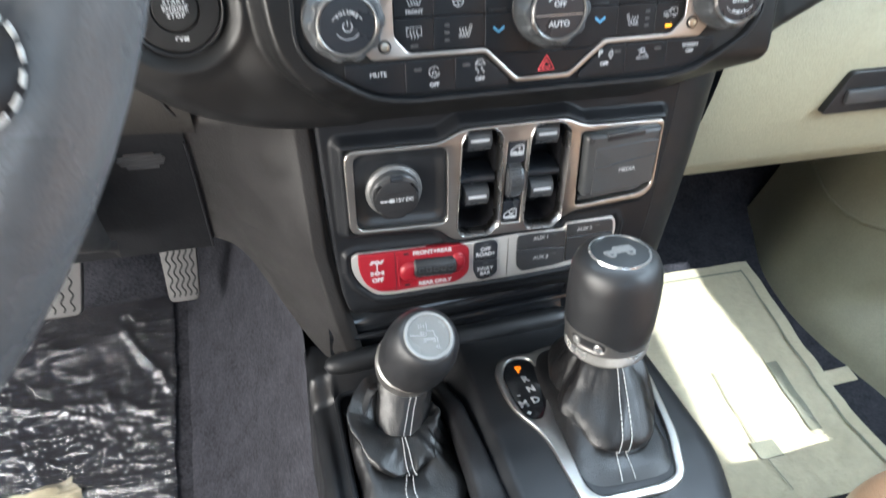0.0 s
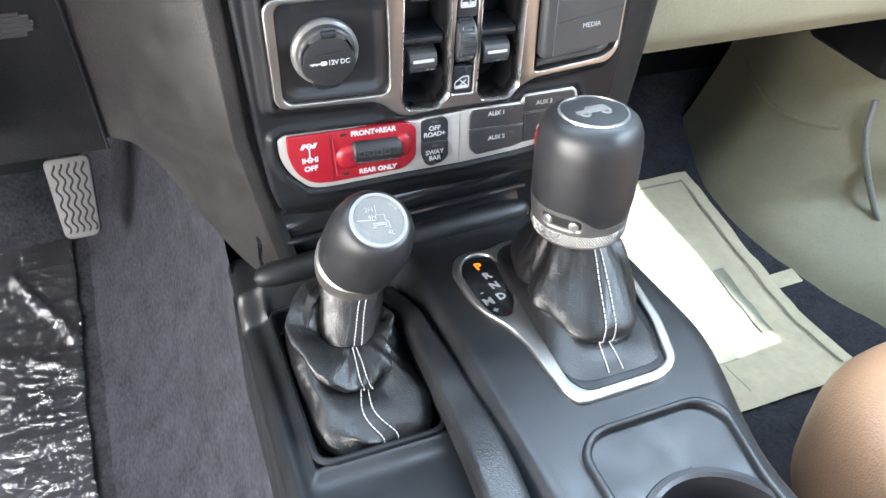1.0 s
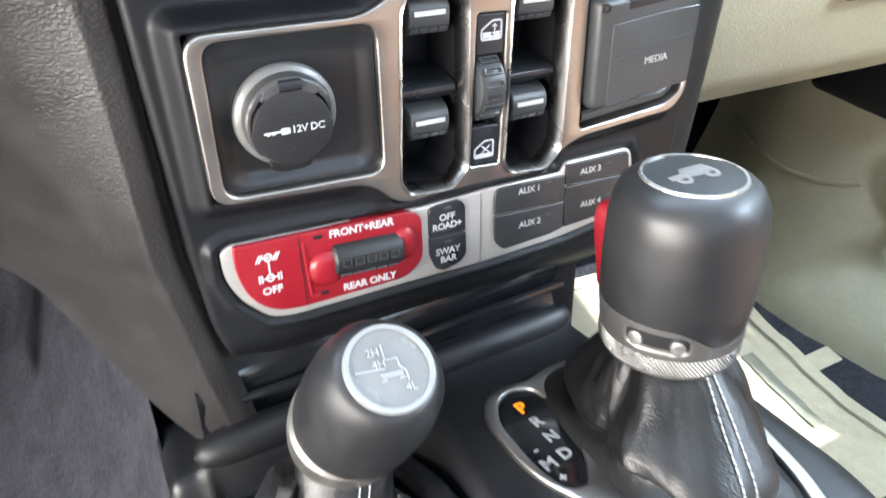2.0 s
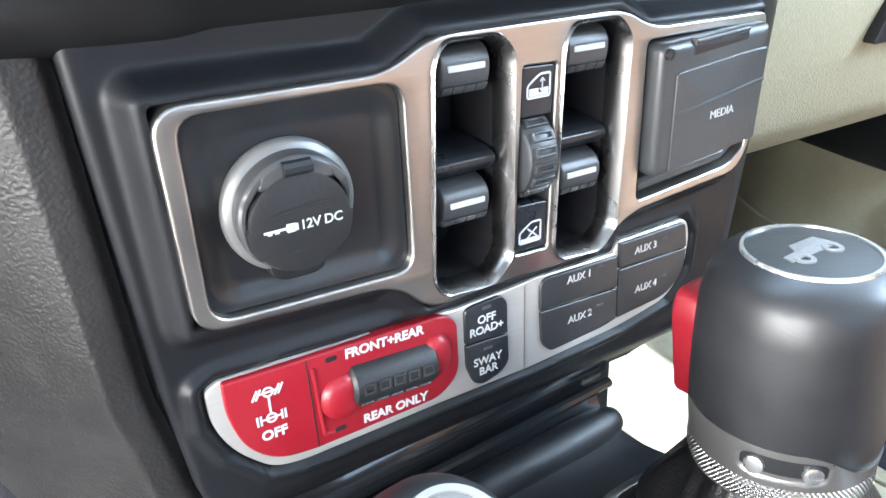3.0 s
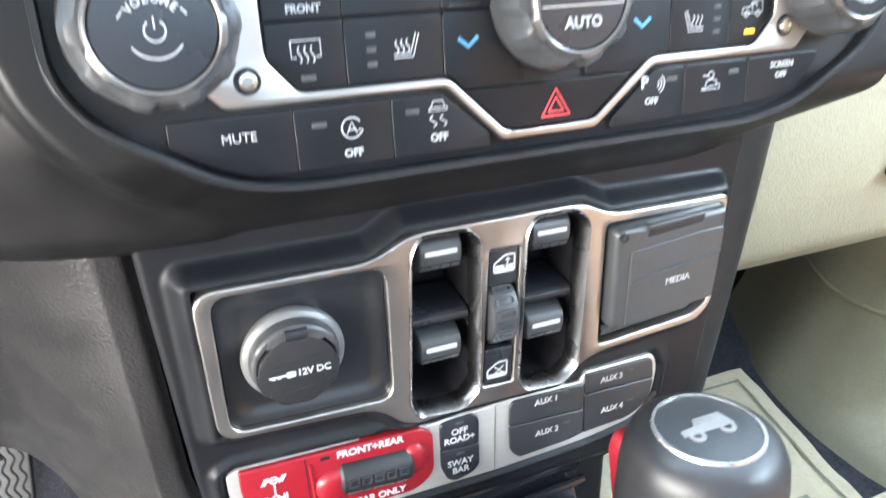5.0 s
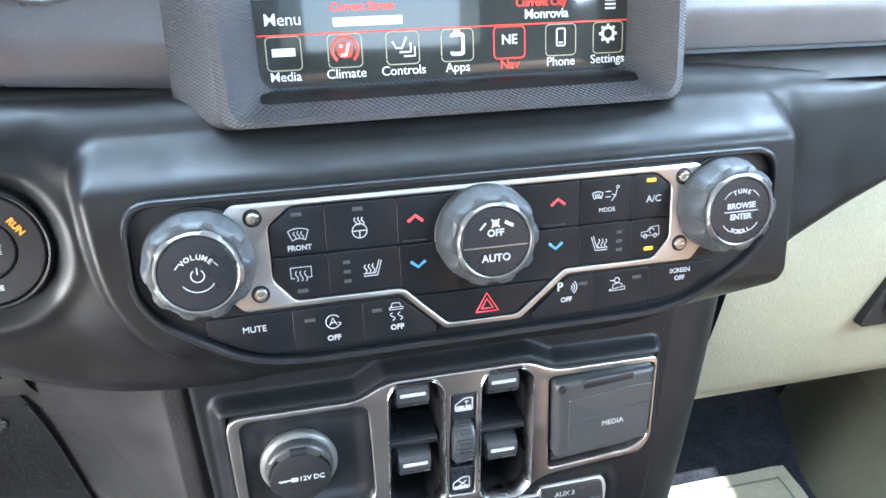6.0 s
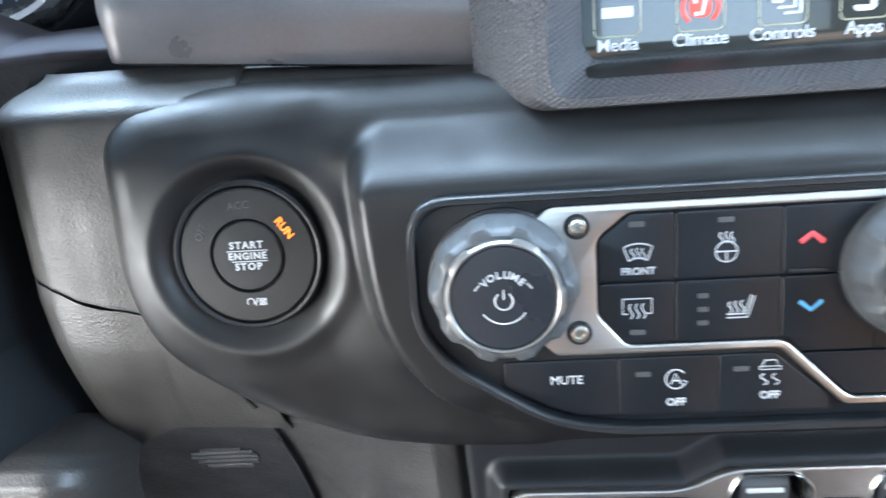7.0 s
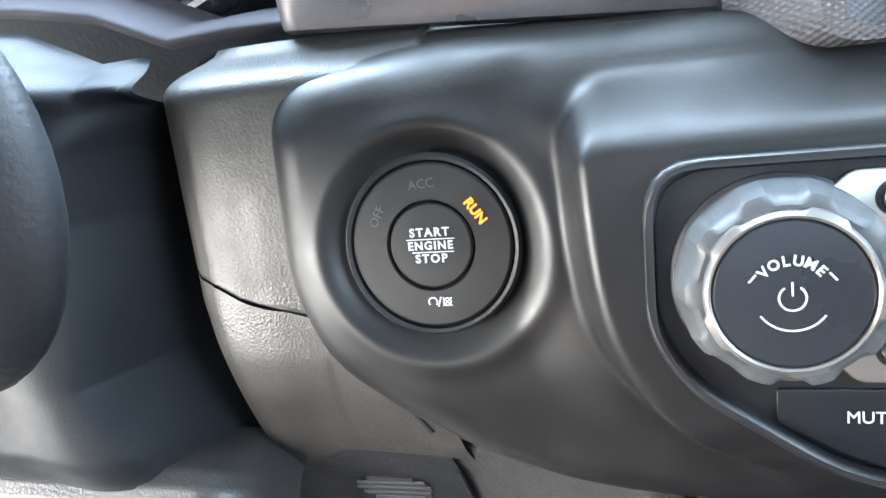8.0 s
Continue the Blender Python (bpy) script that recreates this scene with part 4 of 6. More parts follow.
part("raised_panel", plate([rounded(mm([(50.0, 10.4), (82, 13.4), (95.2, 13.8), (94.8, -19.4), (50.8, -24.4)]), 0.0015)], 0.0068, 0.0085, 0.0006, 2), GREYKEY, door)
part("grip_slot", plate([rounded(mm([(57.5, 15.2), (84.0, 17.6), (84.2, 20.4), (57.4, 18.6)]), 0.0008)], 0.0060, 0.0080, 0.0002), CAVITY, door)
part("grip", plate([rounded(mm([(57.4, 18.4), (84.2, 20.4), (84.2, 22.2), (57.2, 20.6)]), 0.0006)], 0.0040, 0.0086, 0.0008, 2), GREYKEY, door)
part("crease", tube([[(0.0510, -0.0040, 0.0084), (0.072, -0.0006, 0.0090), (0.0942, 0.0024, 0.0084)]], 0.0008, res=1, flat=1.0), GREYKEY, door)
part("lettering", letters("MEDIA", 0.0042, 0.0745, -0.0066, 0.0086, 3, 0.98), GREYPRINT, door)
part("hinge_pin", moved(lathe([(0.0020, -0.004), (0.0020, 0.0012), (0.0013, 0.0012), (0.0011, 0), (0, 0)], 16), pose(0.0462, 0.0168, 0.0070)), CAVITY, door)

# ---- lower switch row ----
LO = face(0.5215, 0.4905, 0)
low = thing("lower_switch_row", LO, "silver framed row of axle lock and auxiliary switches", "switch panel")
part("frame", plate([rounded(mm(FRAME), [0.002, 0.001, 0.004, 0.002, 0.002, 0.002, 0.001, 0.002, 0.005, 0.005, 0.012, 0.012, 0.01, 0.004, 0.004, 0.004, 0.006, 0.012, 0.006])], -0.008, 0.0008, 0.0007, 2), SATIN, low, "brushed silver frame")
part("divider", plate([mm(rect(-2.0, -13.8, -1.6, 20.2))], 0.0002, 0.0011, 0.0001), SILVER, low)
redp = part("axle_lock_plate", plate([rounded(mm([(-109.0, 22.2), (-36, 20.3), (-31.0, 16.4), (-30.6, -4.2), (-39.0, -10.8), (-84, -11.4), (-96.2, -10.2), (-105.4, -2.0), (-109.2, 11)]), [0.001, 0.004, 0.004, 0.006, 0.004, 0.001, 0.007, 0.007, 0.007])], -0.004, 0.0026, 0.0008, 2), RED, low, "red plastic axle lock switch plate")
part("groove", plate([mm([(-84.3, 21.0), (-83.9, 21.0), (-83.1, -10.8), (-83.5, -10.8)])], 0.0022, 0.0028, 0.0001), CAVITY, redp)
part("ridge", tube([[(-0.0824, 0.0176, 0.0026), (-0.0810, -0.0072, 0.0026)], [(-0.0810, -0.0072, 0.0026), (-0.0775, -0.0076, 0.0026)]], 0.0007, res=2), RED, redp)
for x, y, rx, ry, h in ((-73.4, 4.2, 8.2, 8.2, 0.0056), (-39.6, 6.4, 5.6, 8.0, 0.0050)):
    part("thumb_rest", moved(lathe([(1.0, 0.0), (0.97, 0.30), (0.88, 0.58), (0.70, 0.82), (0.42, 0.96), (0, 1.0)], 40), pose(x / 1000, y / 1000, 0.0020, 0, 0, -3) @ Matrix.Diagonal((rx / 1000, ry / 1000, 0.72 * h, 1))), RED, redp)
RO = pose(-0.0562, 0.0056, 0.0004, 0, 0, -3)
roller = part("roller", moved(lathe([(0, -0.0152), (0.0062, -0.0152), (0.0074, -0.0142), (0.0076, -0.0130), (0.0076, 0.0130), (0.0074, 0.0142), (0.0062, 0.0152), (0, 0.0152)], 48), RO @ pose(0, 0, 0, 0, 90)), CAPSKIN, redp, "dark grey ribbed roller")
for i in range(5):
    for a in (-6, 56):
        grip = plate([rounded(mm(rect(-2.1, -1.9, 2.1, 1.9)), 0.0005), rounded(mm(rect(-1.3, -1.1, 1.3, 1.1)), 0.0003)], 0.0073, 0.0081, 0.0002, 1)
        part("rib", moved(grip, RO @ pose((i - 2) * 0.0052, 0, 0, a)), AUXKEY, roller)
word(redp, "FRONT+REAR", 4.5, -57.8, 18.0, w=0.0027, turn=-1.5, bold=0.14, spacing=0.98)
word(redp, "REAR ONLY", 4.5, -55.8, -7.6, w=0.0027, turn=-1.0, bold=0.14, spacing=0.98)
word(redp, "OFF", 4.6, -96.4, 0.2, w=0.0027, bold=0.14)
AXLE = [[(-3.4, 8.6), (3.4, 8.6)], [(-5.0, 6.9), (-3.2, 10.3)], [(-3.9, 6.9), (-2.1, 10.3)], [(1.9, 6.9), (3.7, 10.3)], [(3.0, 6.9), (4.8, 10.3)], [(-3.4, -0.6), (3.4, -0.6)], [(-4.4, -2.3), (-4.4, 1.1)], [(-3.3, -2.3), (-3.3, 1.1)], [(3.3, -2.3), (3.3, 1.1)], [(4.4, -2.3), (4.4, 1.1)], [(0, 7.2), (0, 0.8)], arc(0, 8.6, 1.5, 0, 360, 12), arc(0, -0.6, 1.5, 0, 360, 12)]
for stroke in AXLE:
    symbol(redp, [stroke], -96.6, 6.6, 0.75, w=0.0028, size=0.98)
for x, y in ((-76.2, 18.6), (-75.6, -7.2)):
    part("indicator", plate([rounded(mm(rect(x - 1.9, y - 0.8, x + 1.9, y + 0.8)), 0.0007)], 0.0022, 0.0029, 0.0002), SOFT, redp)
k = part("mode_key", plate([rounded(mm([(-27.6, 18.6), (-24, 19.4), (-12.6, 20.0), (-10.0, 16.8), (-9.9, 4.5), (-27.5, 5.5)]), [0.003, 0.002, 0.003, 0.003, 0.0006, 0.0006])], -0.003, 0.0022, 0.0006, 2), KEY, low)
word(k, "OFF", 4.3, -19.0, 13.3, w=0.0023, bold=0.06)
word(k, "ROAD+", 4.3, -19.0, 9.2, w=0.0023, bold=0.06, spacing=0.94)
led(k, -18.8, 17.6, w=0.0022, size=(3.6, 1.3))
k = part("mode_key", plate([rounded(mm([(-27.5, 4.9), (-9.8, 3.9), (-9.4, -7.2), (-12.6, -10.8), (-20.6, -13.0), (-24.6, -11.0), (-27.4, -4)]), [0.0006, 0.0006, 0.002, 0.002, 0.002, 0.002, 0.002])], -0.003, 0.0022, 0.0006, 2), KEY, low)
word(k, "SWAY", 4.3, -18.8, -3.1, w=0.0023, bold=0.06)
word(k, "BAR", 4.3, -18.6, -7.2, w=0.0023, bold=0.06)
led(k, -18.6, 1.4, w=0.0022, size=(3.6, 1.3))
AUX = (("AUX 1", [(4.6, 20.6), (41.2, 19.6), (41.8, 6.4), (4.6, 8.0)], 22.4, 16.6, [0.004, 0.0006, 0.0006, 0.0006]),
       ("AUX 2", [(4.6, 7.4), (41.8, 5.8), (42.2, -7.4), (36, -9.0), (9.8, -10.6), (5.4, -6)], 23.4, -0.2, [0.0006, 0.0006, 0.0006, 0.006, 0.002, 0.003]),
       ("AUX 3", [(41.9, 24.2), (77.2, 24.4), (78.8, 13.4), (42.4, 13.9)], 55.6, 19.2, [0.0006, 0.003, 0.0006, 0.0006]),
       ("AUX 4", [(42.5, 13.3), (78.8, 12.8), (78.0, 2), (69, -5.6), (42.8, -7.4)], 57.2, 2.2, [0.0006, 0.0006, 0.005, 0.006, 0.0006]))
for s_, o, x, y, r in AUX:
    k = part("auxiliary_key", plate([rounded(mm(o), r)], -0.003, 0.0020, 0.0006, 2), AUXKEY, low, "dark grey unlit auxiliary key")
    word(k, s_, 4.2, x, y, GREYPRINT, w=0.0021, bold=0.03, spacing=0.96)
    led(k, x + 9.8, y + 1.6, w=0.0020, size=(3.2, 1.0))


# ---- grained side panel, knee panel, column ----
def board_y(z):
    v = (z - 0.484) / 0.112
    return 0.598 - 0.045 * v ** 2 + 0.020 * (1 - v) ** 3


def side_panel(u, v):
    z = 0.640 - (0.240 - 0.080 * smooth(0.15, 0.85, u)) * v
    seam = -0.1318 + 0.047 * (0.64 - z) + 0.15 * max(0.51 - z, 0)
    end = board_y(min(max(z, 0.470), 0.606)) + 0.0015
    x = seam + (-0.2085 - seam) * u
    # a narrow strip beside the stack, a broad face turned to the driver, and a hollow towards the knee board
    bend = seam - 0.0085
    t = min(max((bend - x) / (bend + 0.2060), 0), 1)
    t = 0.55 * t + 0.45 * t * t * (3 - 2 * t) - 0.035 * math.exp(-(t / 0.10) ** 2) * (t > 0)
    return (x, 0.5272 + (end - 0.5272) * max(t, 0) + 0.0032 * math.exp(-(u / 0.030) ** 2), z)


side = thing("stack_side_panel", pose(0, 0, 0), "black grained skin panel beside the centre stack", "trim panel")
part("skin", surface(side_panel, 90, 60), SIDE, side, angle=60)
part("side_pad", surface(lambda u, v: (0.1155 - 0.012 * v - 0.010 * v * v + (0.072 - 0.003 * v) * u, 0.5305 + 0.016 * u + 0.075 * u ** 5, 0.660 - 0.20 * v), 16, 24), SOFT, side)

knee = thing("knee_panel", pose(0, 0, 0), "dark grained driver knee panel with slotted grille", "trim panel")


def skin_foot(x):
    """Where the grained dash skin meets the knee board."""
    u = min(max((x + 0.292) / 0.097, 0), 1)
    return 0.6630 - 0.036 * min(max((x + 0.246) / 0.052, 0), 1) - (0.088 - 0.058 * u)


def knee_sheet(u, v):
    x = -0.60 + 0.392 * u
    z = 0.470 + (min(skin_foot(x), 0.606) + 0.0006 - 0.470) * v
    return (x, board_y(z), z)


part("board", surface(knee_sheet, 40, 24), MATTE, knee)
part("underside", surface(lambda u, v: (-0.60 + 0.382 * u, 0.626 + 0.40 * v, 0.4702 + 0.03 * v), 20, 6), MATTE, knee)
part("panel_seam", tube([[(-0.2085, board_y(z) - 0.0004, z) for z in (0.590, 0.57, 0.55, 0.53, 0.51, 0.471)]], 0.0010, res=1), CAVITY, knee)
for i in range(5):
    zz, half = 0.5750 + (i - 2) * 0.0035, (0.0100, 0.0135, 0.0148, 0.0135, 0.0095)[i]
    yy = board_y(zz)
    part("grille_slot", box(-0.2376 - half, yy - 0.0010, zz - 0.0011, -0.2376 + half, yy + 0.004, zz + 0.0011, 0.0004, 1), CAVITY, knee)
    if i < 4:
        yy = board_y(zz + 0.0018)
        part("grille_slat", tube([[(-0.2376 - half, yy - 0.0012, zz + 0.0014), (-0.2376 + half, yy - 0.0012, zz + 0.0021)]], 0.0007, res=1), GREYKEY, knee)

# grained skin between the column and the start button, split by seams
skin = thing("dash_skin", pose(0, 0, 0), "black grained dash skin with split seams", "dashboard")


EDGE = ((-0.2860, 0.6020), (-0.2900, 0.5640), (-0.2902, 0.5510), (-0.2885, 0.5450), (-0.2840, 0.5398), (-0.2770, 0.5360), (-0.2680, 0.5342), (-0.2560, 0.5335), (-0.2000, 0.5335))


def skin_edge(u):
    """The skin's section: its outer edge turns back beside the column cover."""
    k = u * 16 if u < 0.4375 else 7 + (u - 0.4375) / 0.5625
    i = min(int(k), 7)
    return [p + (q - p) * (k - i) for p, q in zip(EDGE[i], EDGE[i + 1])]


def skin_upper(u, v):
    x, y = skin_edge(u)
    z = seam_height(x) + 0.0010 + (0.7415 - seam_height(x)) * v
    x += 0.007 * smooth(0.730, 0.7425, z) ** 2 * smooth(-0.262, -0.285, x)
    return (x, y + (0.026 * smooth(0.7270, 0.7425, z) ** 1.5 if y < 0.562 else 0), z)


def seam_height(x):
    return float(np.interp(x, (-0.290, -0.279, -0.272, -0.266, -0.259, -0.251, -0.235), (0.6715, 0.6690, 0.6660, 0.6630, 0.6610, 0.6600, 0.6555)))


def skin_lower(u, v):
    x, y = skin_edge(u)
    foot = skin_foot(x)
    zt = seam_height(x) - 0.0010 if x < -0.240 else foot + 0.088 - 0.058 * (x + 0.292) / 0.097
    z = zt + (foot - zt) * v
    side_ = smooth(-0.255, -0.289, x)
    return (x + (0.012 * max(v - 0.10, 0)) * side_, y + max(board_y(foot) - y, 0.012 * (y < 0.56)) * (max(v - 0.24, 0) / 0.76) ** 1.6, z)


part("upper_skin", surface(skin_upper, 64, 40), LEATHER, skin)
part("lower_skin", surface(skin_lower, 64, 30), LEATHER, skin)


def ledge(x0, x1):
    def f(u, v):
        x = x0 + (x1 - x0) * u
        return (x, 0.5325 + 0.042 * v, 0.7305 + (0.0095 + 0.0030 * smooth(0.05, 0.10, x)) * math.sin(v * math.pi / 2) - 0.012 * (x + 0.28) + 0.0022 * smooth(-0.15, -0.20, x) * v)
    return f


part("ledge", surface(ledge(-0.2018, 0.42), 120, 16), LEATHER, skin, "grained ledge under the fascia")
part("seam", surface(lambda u, v: (-0.2034 + 0.002 * u, 0.5335 + 0.036 * v, 0.7290 + 0.0135 * math.sin(v * math.pi / 2)), 2, 8), CAVITY, skin)
part("seam", tube([[(x, y + 0.0030, seam_height(x)) for x, y in EDGE[1:8]] + [(-0.240, 0.5365, 0.6567)]], 0.0018, res=1), CAVITY, skin)
part("seam", tube([[skin_lower(0.4375 + 0.5625 * (x + 0.256) / 0.056, v) for x, v in ((-0.2150, 0.30), (-0.2125, 0.42), (-0.2090, 0.56))]], 0.0010, res=1), CAVITY, skin)

column = thing("steering_column_shroud", pose(0, 0, 0), "dark soft steering column cover with folds", "steering column")


APRON = (-0.56, -0.368, -0.336, -0.322, -0.306, -0.281, -0.235), (0.786, 0.7640, 0.7580, 0.7520, 0.7450, 0.7462, 0.7452)


def shroud(u, v):
    """A soft cover hung round the column; its folds gather at the upper inner corner."""
    x = -0.500 + (0.232 - 0.0215 * smooth(0.74, 0.90, v)) * u
    top = float(np.interp(x, *APRON)) - 0.0030
    z = 0.600 + (top - 0.600) * v
    ridge = float(np.interp(z, (0.60, 0.617, 0.638, 0.664, 0.692, 0.715, 0.730), (-0.292, -0.299, -0.309, -0.306, -0.305, -0.299, -0.293)))
    y = 0.5165 + 0.020 * max((x - ridge + 0.045) / 0.055, 0) ** 2.2 if x < ridge else 0.5293
    y = y + (0.064 - 0.052 * smooth(0.714, 0.734, z)) * smooth(ridge - 0.018, ridge + 0.018, x) + 0.006 * smooth(0.10, 0.0, v)
    y += max(0.545 - y, 0) * smooth(0.88, 1.0, v) ** 1.6
    # folds that run out from the corner: a height, a width and a reach each, along an angle
    for ang, h, w, reach in ((166, 0.0125, 0.0034, 0.034), (188, -0.0100, 0.0034, 0.026), (210, 0.0130, 0.0042, 0.022), (238, -0.0110, 0.0060, 0.030)):
        ex, ez = math.cos(radians(ang)), math.sin(radians(ang))
        t = (x + 0.286) * ex + (z - 0.7310) * ez
        n = (x + 0.286) * ez - (z - 0.7310) * ex
        if t > 0:
            y -= h * math.exp(-(n / (w + 0.12 * t)) ** 2) * smooth(0, 0.006, t) * math.exp(-(t / reach) ** 2)
    y -= 0.0040 * math.exp(-((x + 0.345 + 0.30 * (z - 0.68)) / 0.020) ** 2) * smooth(0.75, 0.70, z)
    return (x, min(y, 0.592) + 0.0012 * noise.noise((x * 40, z * 22, 3)), z)


part("cover", surface(shroud, 220, 130), SHROUD, column, angle=70)
part("backing", surface(lambda u, v: (-0.60 + 0.365 * u, 0.604 - 0.0235 * smooth(0.62, 0.80, v), 0.57 + (float(np.interp(-0.60 + 0.365 * u, *APRON)) - 0.568) * v), 60, 24), MATTE, column)


def bolster(u, v):
    # a rounded ledge under the column that rolls down at its inner end
    x0, x1, r = -0.60, -0.2695, 0.020
    x = x0 + (x1 - x0) * u
    e = max(x - (x1 - r), 0) / r
    back = 0.034 * (1 - math.sqrt(max(1 - e * e, 0)))
    prof = ((0.560, 0.6040), (0.540, 0.6045), (0.5290, 0.6038), (0.5220, 0.6010), (0.5185, 0.5960), (0.5175, 0.5880), (0.5185, 0.5760), (0.5240, 0.5560), (0.5400, 0.5300), (0.5800, 0.5050))
    k = v * 9
    i = min(int(k), 8)
    y, z = (p + (q - p) * (k - i) for p, q in zip(prof[i], prof[i + 1]))
    return (x, min(y + back, 0.590), z - 0.010 * e ** 3 - 0.004 * e)


part("bolster", surface(bolster, 90, 45), KNEESKIN, column, "dark grained ledge under the column", angle=70)

# wiper stalk by the column
stalk = thing("wiper_stalk", pose(-0.278, 0.446, 0.716, 0, 0, 8), "black wiper stalk paddle on the column", "control stalk")
bm = bmesh.new()
bmesh.ops.create_uvsphere(bm, u_segments=32, v_segments=20, radius=1)
part("paddle", moved(bm, Matrix.Diagonal((0.030, 0.013, 0.044, 1))), MATTE, stalk)
part("arm", tube([[(-0.005, 0.0, 0.0), (-0.06, 0.015, -0.01), (-0.10, 0.03, -0.03)]], 0.008, res=3), SOFT, stalk)

# ---- fascia, screen, vents, cluster ----
fascia = thing("dash_fascia", pose(0, 0, 0), "satin grey-bronze upper dash fascia", "dashboard")


def fascia_sheet(x0, x1, slope):
    def f(u, v):
        x = x0 + (x1 - x0) * u
        a = v * 2.1
        z = 0.7432 - slope * (x + 0.237) + 0.010 * (1 - math.cos(min(a, math.pi / 2))) + 0.10 * max(v - 0.25, 0)
        y = 0.562 - 0.014 * math.sin(min(a, math.pi / 2)) + 0.03 * max(v - 0.4, 0)
        e = min(1.0, (x - x0) / 0.014, 1.0) if x0 < -0.2 else 1.0
        y += 0.014 * (1 - math.sqrt(max(1 - (1 - e) ** 2, 0)))
        return (x, y, z)
    return f


part("left_board", surface(fascia_sheet(-0.2525, -0.100, 0.075), 60, 30), FASCIA, fascia)
part("right_board", surface(fascia_sheet(0.095, 0.72, 0.012), 60, 30), FASCIA, fascia)
part("top_pad", box(-0.72, 0.60, 0.826, 0.72, 0.96, 0.85, 0.008), LEATHER, fascia, "black grained dash top")


def vent(x, z):
    t = thing("air_vent", face(0.552, z, 0, x), "round dash air vent with silver ring", "air vent", "dash air vents")
    part("ring", lathe([(0.037, -0.004), (0.0365, 0.002), (0.0350, 0.0040), (0.0325, 0.0036), (0.0315, 0.0)], 64), BRIGHT, t, "silver ring")
    part("barrel", lathe([(0.0315, 0.001), (0.028, -0.006), (0.012, -0.010), (0, -0.010)], 48), MATTE, t)
    for i in range(-2, 3):
        h = math.sqrt(max(0.029 ** 2 - (i * 0.011) ** 2, 1e-6))
        part("vane", box(-h, i * 0.011 - 0.001, -0.006, h, i * 0.011 + 0.001, 0.001, 0.0006, 1), MATTE, t)
    return t


vent(-0.163, 0.8085)
vent(0.172, 0.8020)

gauge = thing("gauge_cluster", face(0.640, 0.8085, 12, -0.336), "round gauge with silver ring in a dark hood", "gauge")
part("ring", lathe([(0.052, -0.01), (0.0515, 0.003), (0.0490, 0.0062), (0.0455, 0.0050), (0.0380, -0.006), (0.0370, -0.010)], 72), BRIGHT, gauge, "broad silver ring")
# black flared ring added to give the shade below the silver ring
part("shade_ring", lathe([(0.066, -0.020), (0.0610, -0.006), (0.0570, -0.002), (0.0530, -0.004), (0.0515, -0.012)], 72), MATTE, gauge, "dark ring put in for the shade under the gauge")
part("dial", lathe([(0.0372, -0.009), (0, -0.009)], 48), CAVITY, gauge)
for i in range(21):
    a = 215 - i * 12.5
    part("tick", moved(box(-0.0004, 0.030, -0.0088, 0.0004, 0.035, -0.0084, 0), pose(0, 0, 0, 0, 0, a + 0)), SCREENRED if i > 14 else WHITE, gauge)
hood = thing("cluster_hood", pose(0, 0, 0), "dark plastic cluster surround under the gauge", "dashboard")


def apron(u, v):
    x = -0.56 + 0.325 * u
    roll = 1 - math.sqrt(max(1 - (1 - min(v * 6, 1)) ** 2, 0))
    return (x, 0.5765 + 0.004 * roll + 0.046 * v ** 1.9, float(np.interp(x, *APRON)) + 0.0006 + 0.0125 * v ** 0.62)


part("apron", surface(apron, 120, 24), APRONGREY, hood, "smooth satin grey surround", angle=70)
part("back", box(-0.56, 0.655, 0.74, -0.27, 0.665, 0.83, 0.002), MATTE, hood)

screen = thing("infotainment_screen", face(0.548, 0.765, 5), "lit touchscreen in a woven texture housing", "screen")


def housing(u, v):
    # frame loops from the outer back edge to the glass
    loops = ((-0.1185, 0.1150, -0.0470, 0.0600, -0.030), (-0.1185, 0.1150, -0.0470, 0.0600, 0.006), (-0.1000, 0.1030, -0.0440, 0.0550, 0.0275), (-0.0960, 0.0995, -0.0415, 0.0530, 0.0285), (-0.0840, 0.0895, -0.0320, 0.0500, 0.006), (-0.0826, 0.0880, -0.0305, 0.0490, 0.0))
    n = len(loops) - 1
    j = min(int(v * n), n - 1)
    f = v * n - j
    a, b = loops[j], loops[j + 1]
    x0, x1, y0, y1, w = (p + (q - p) * f for p, q in zip(a, b))
    r = 0.010 - 0.002 * v
    pts = rounded(rect(x0, y0, x1, y1), r, 6)
    q = pts[int(round(u * len(pts))) % len(pts)]
    return (q[0], q[1], w)


part("housing", surface(housing, 28, 5, wrap=True), HOUSING, screen, "dark woven texture housing", angle=30)
glass = part("display", plate([rounded(mm(rect(-83, -30.8, 88.4, 49)), 0.006)], -0.003, 0.0006, 0.0003), SCREENDARK, screen, "lit display")
part("map_area", plate([mm([(-82, 6.0), (87.6, 5.4), (87.6, 48), (-82, 48)])], 0.0004, 0.0009, 0.0001), SCREENLIGHT, glass)
part("rule", plate([mm(rect(-82, -9.0, 88, -8.5))], 0.0004, 0.0009, 0.0001), SCREENRED, glass)
MENU = (("Media", -71.5), ("Climate", -45.2), ("Controls", -19.6), ("Apps", 5.4), ("Nav", 30.0), ("Phone", 55.0), ("Settings", 78.6))
for s_, x in MENU:
    hot = s_ == "Nav"
    part("lettering", letters(s_, 0.0057, x / 1000, -0.0262, 0.0009, 0, 0.98, 0.00002), SCREENRED if hot else SCREENWHITE, glass)
    part("tile", icon([rounded(rect(-7.4, -7.6, 7.4, 6.4), 2.2) + [(-7.4, -5)]], 0.5, x / 1000, -0.0158, 0.0009), SCREENRED if hot else SCREENGREY, glass)
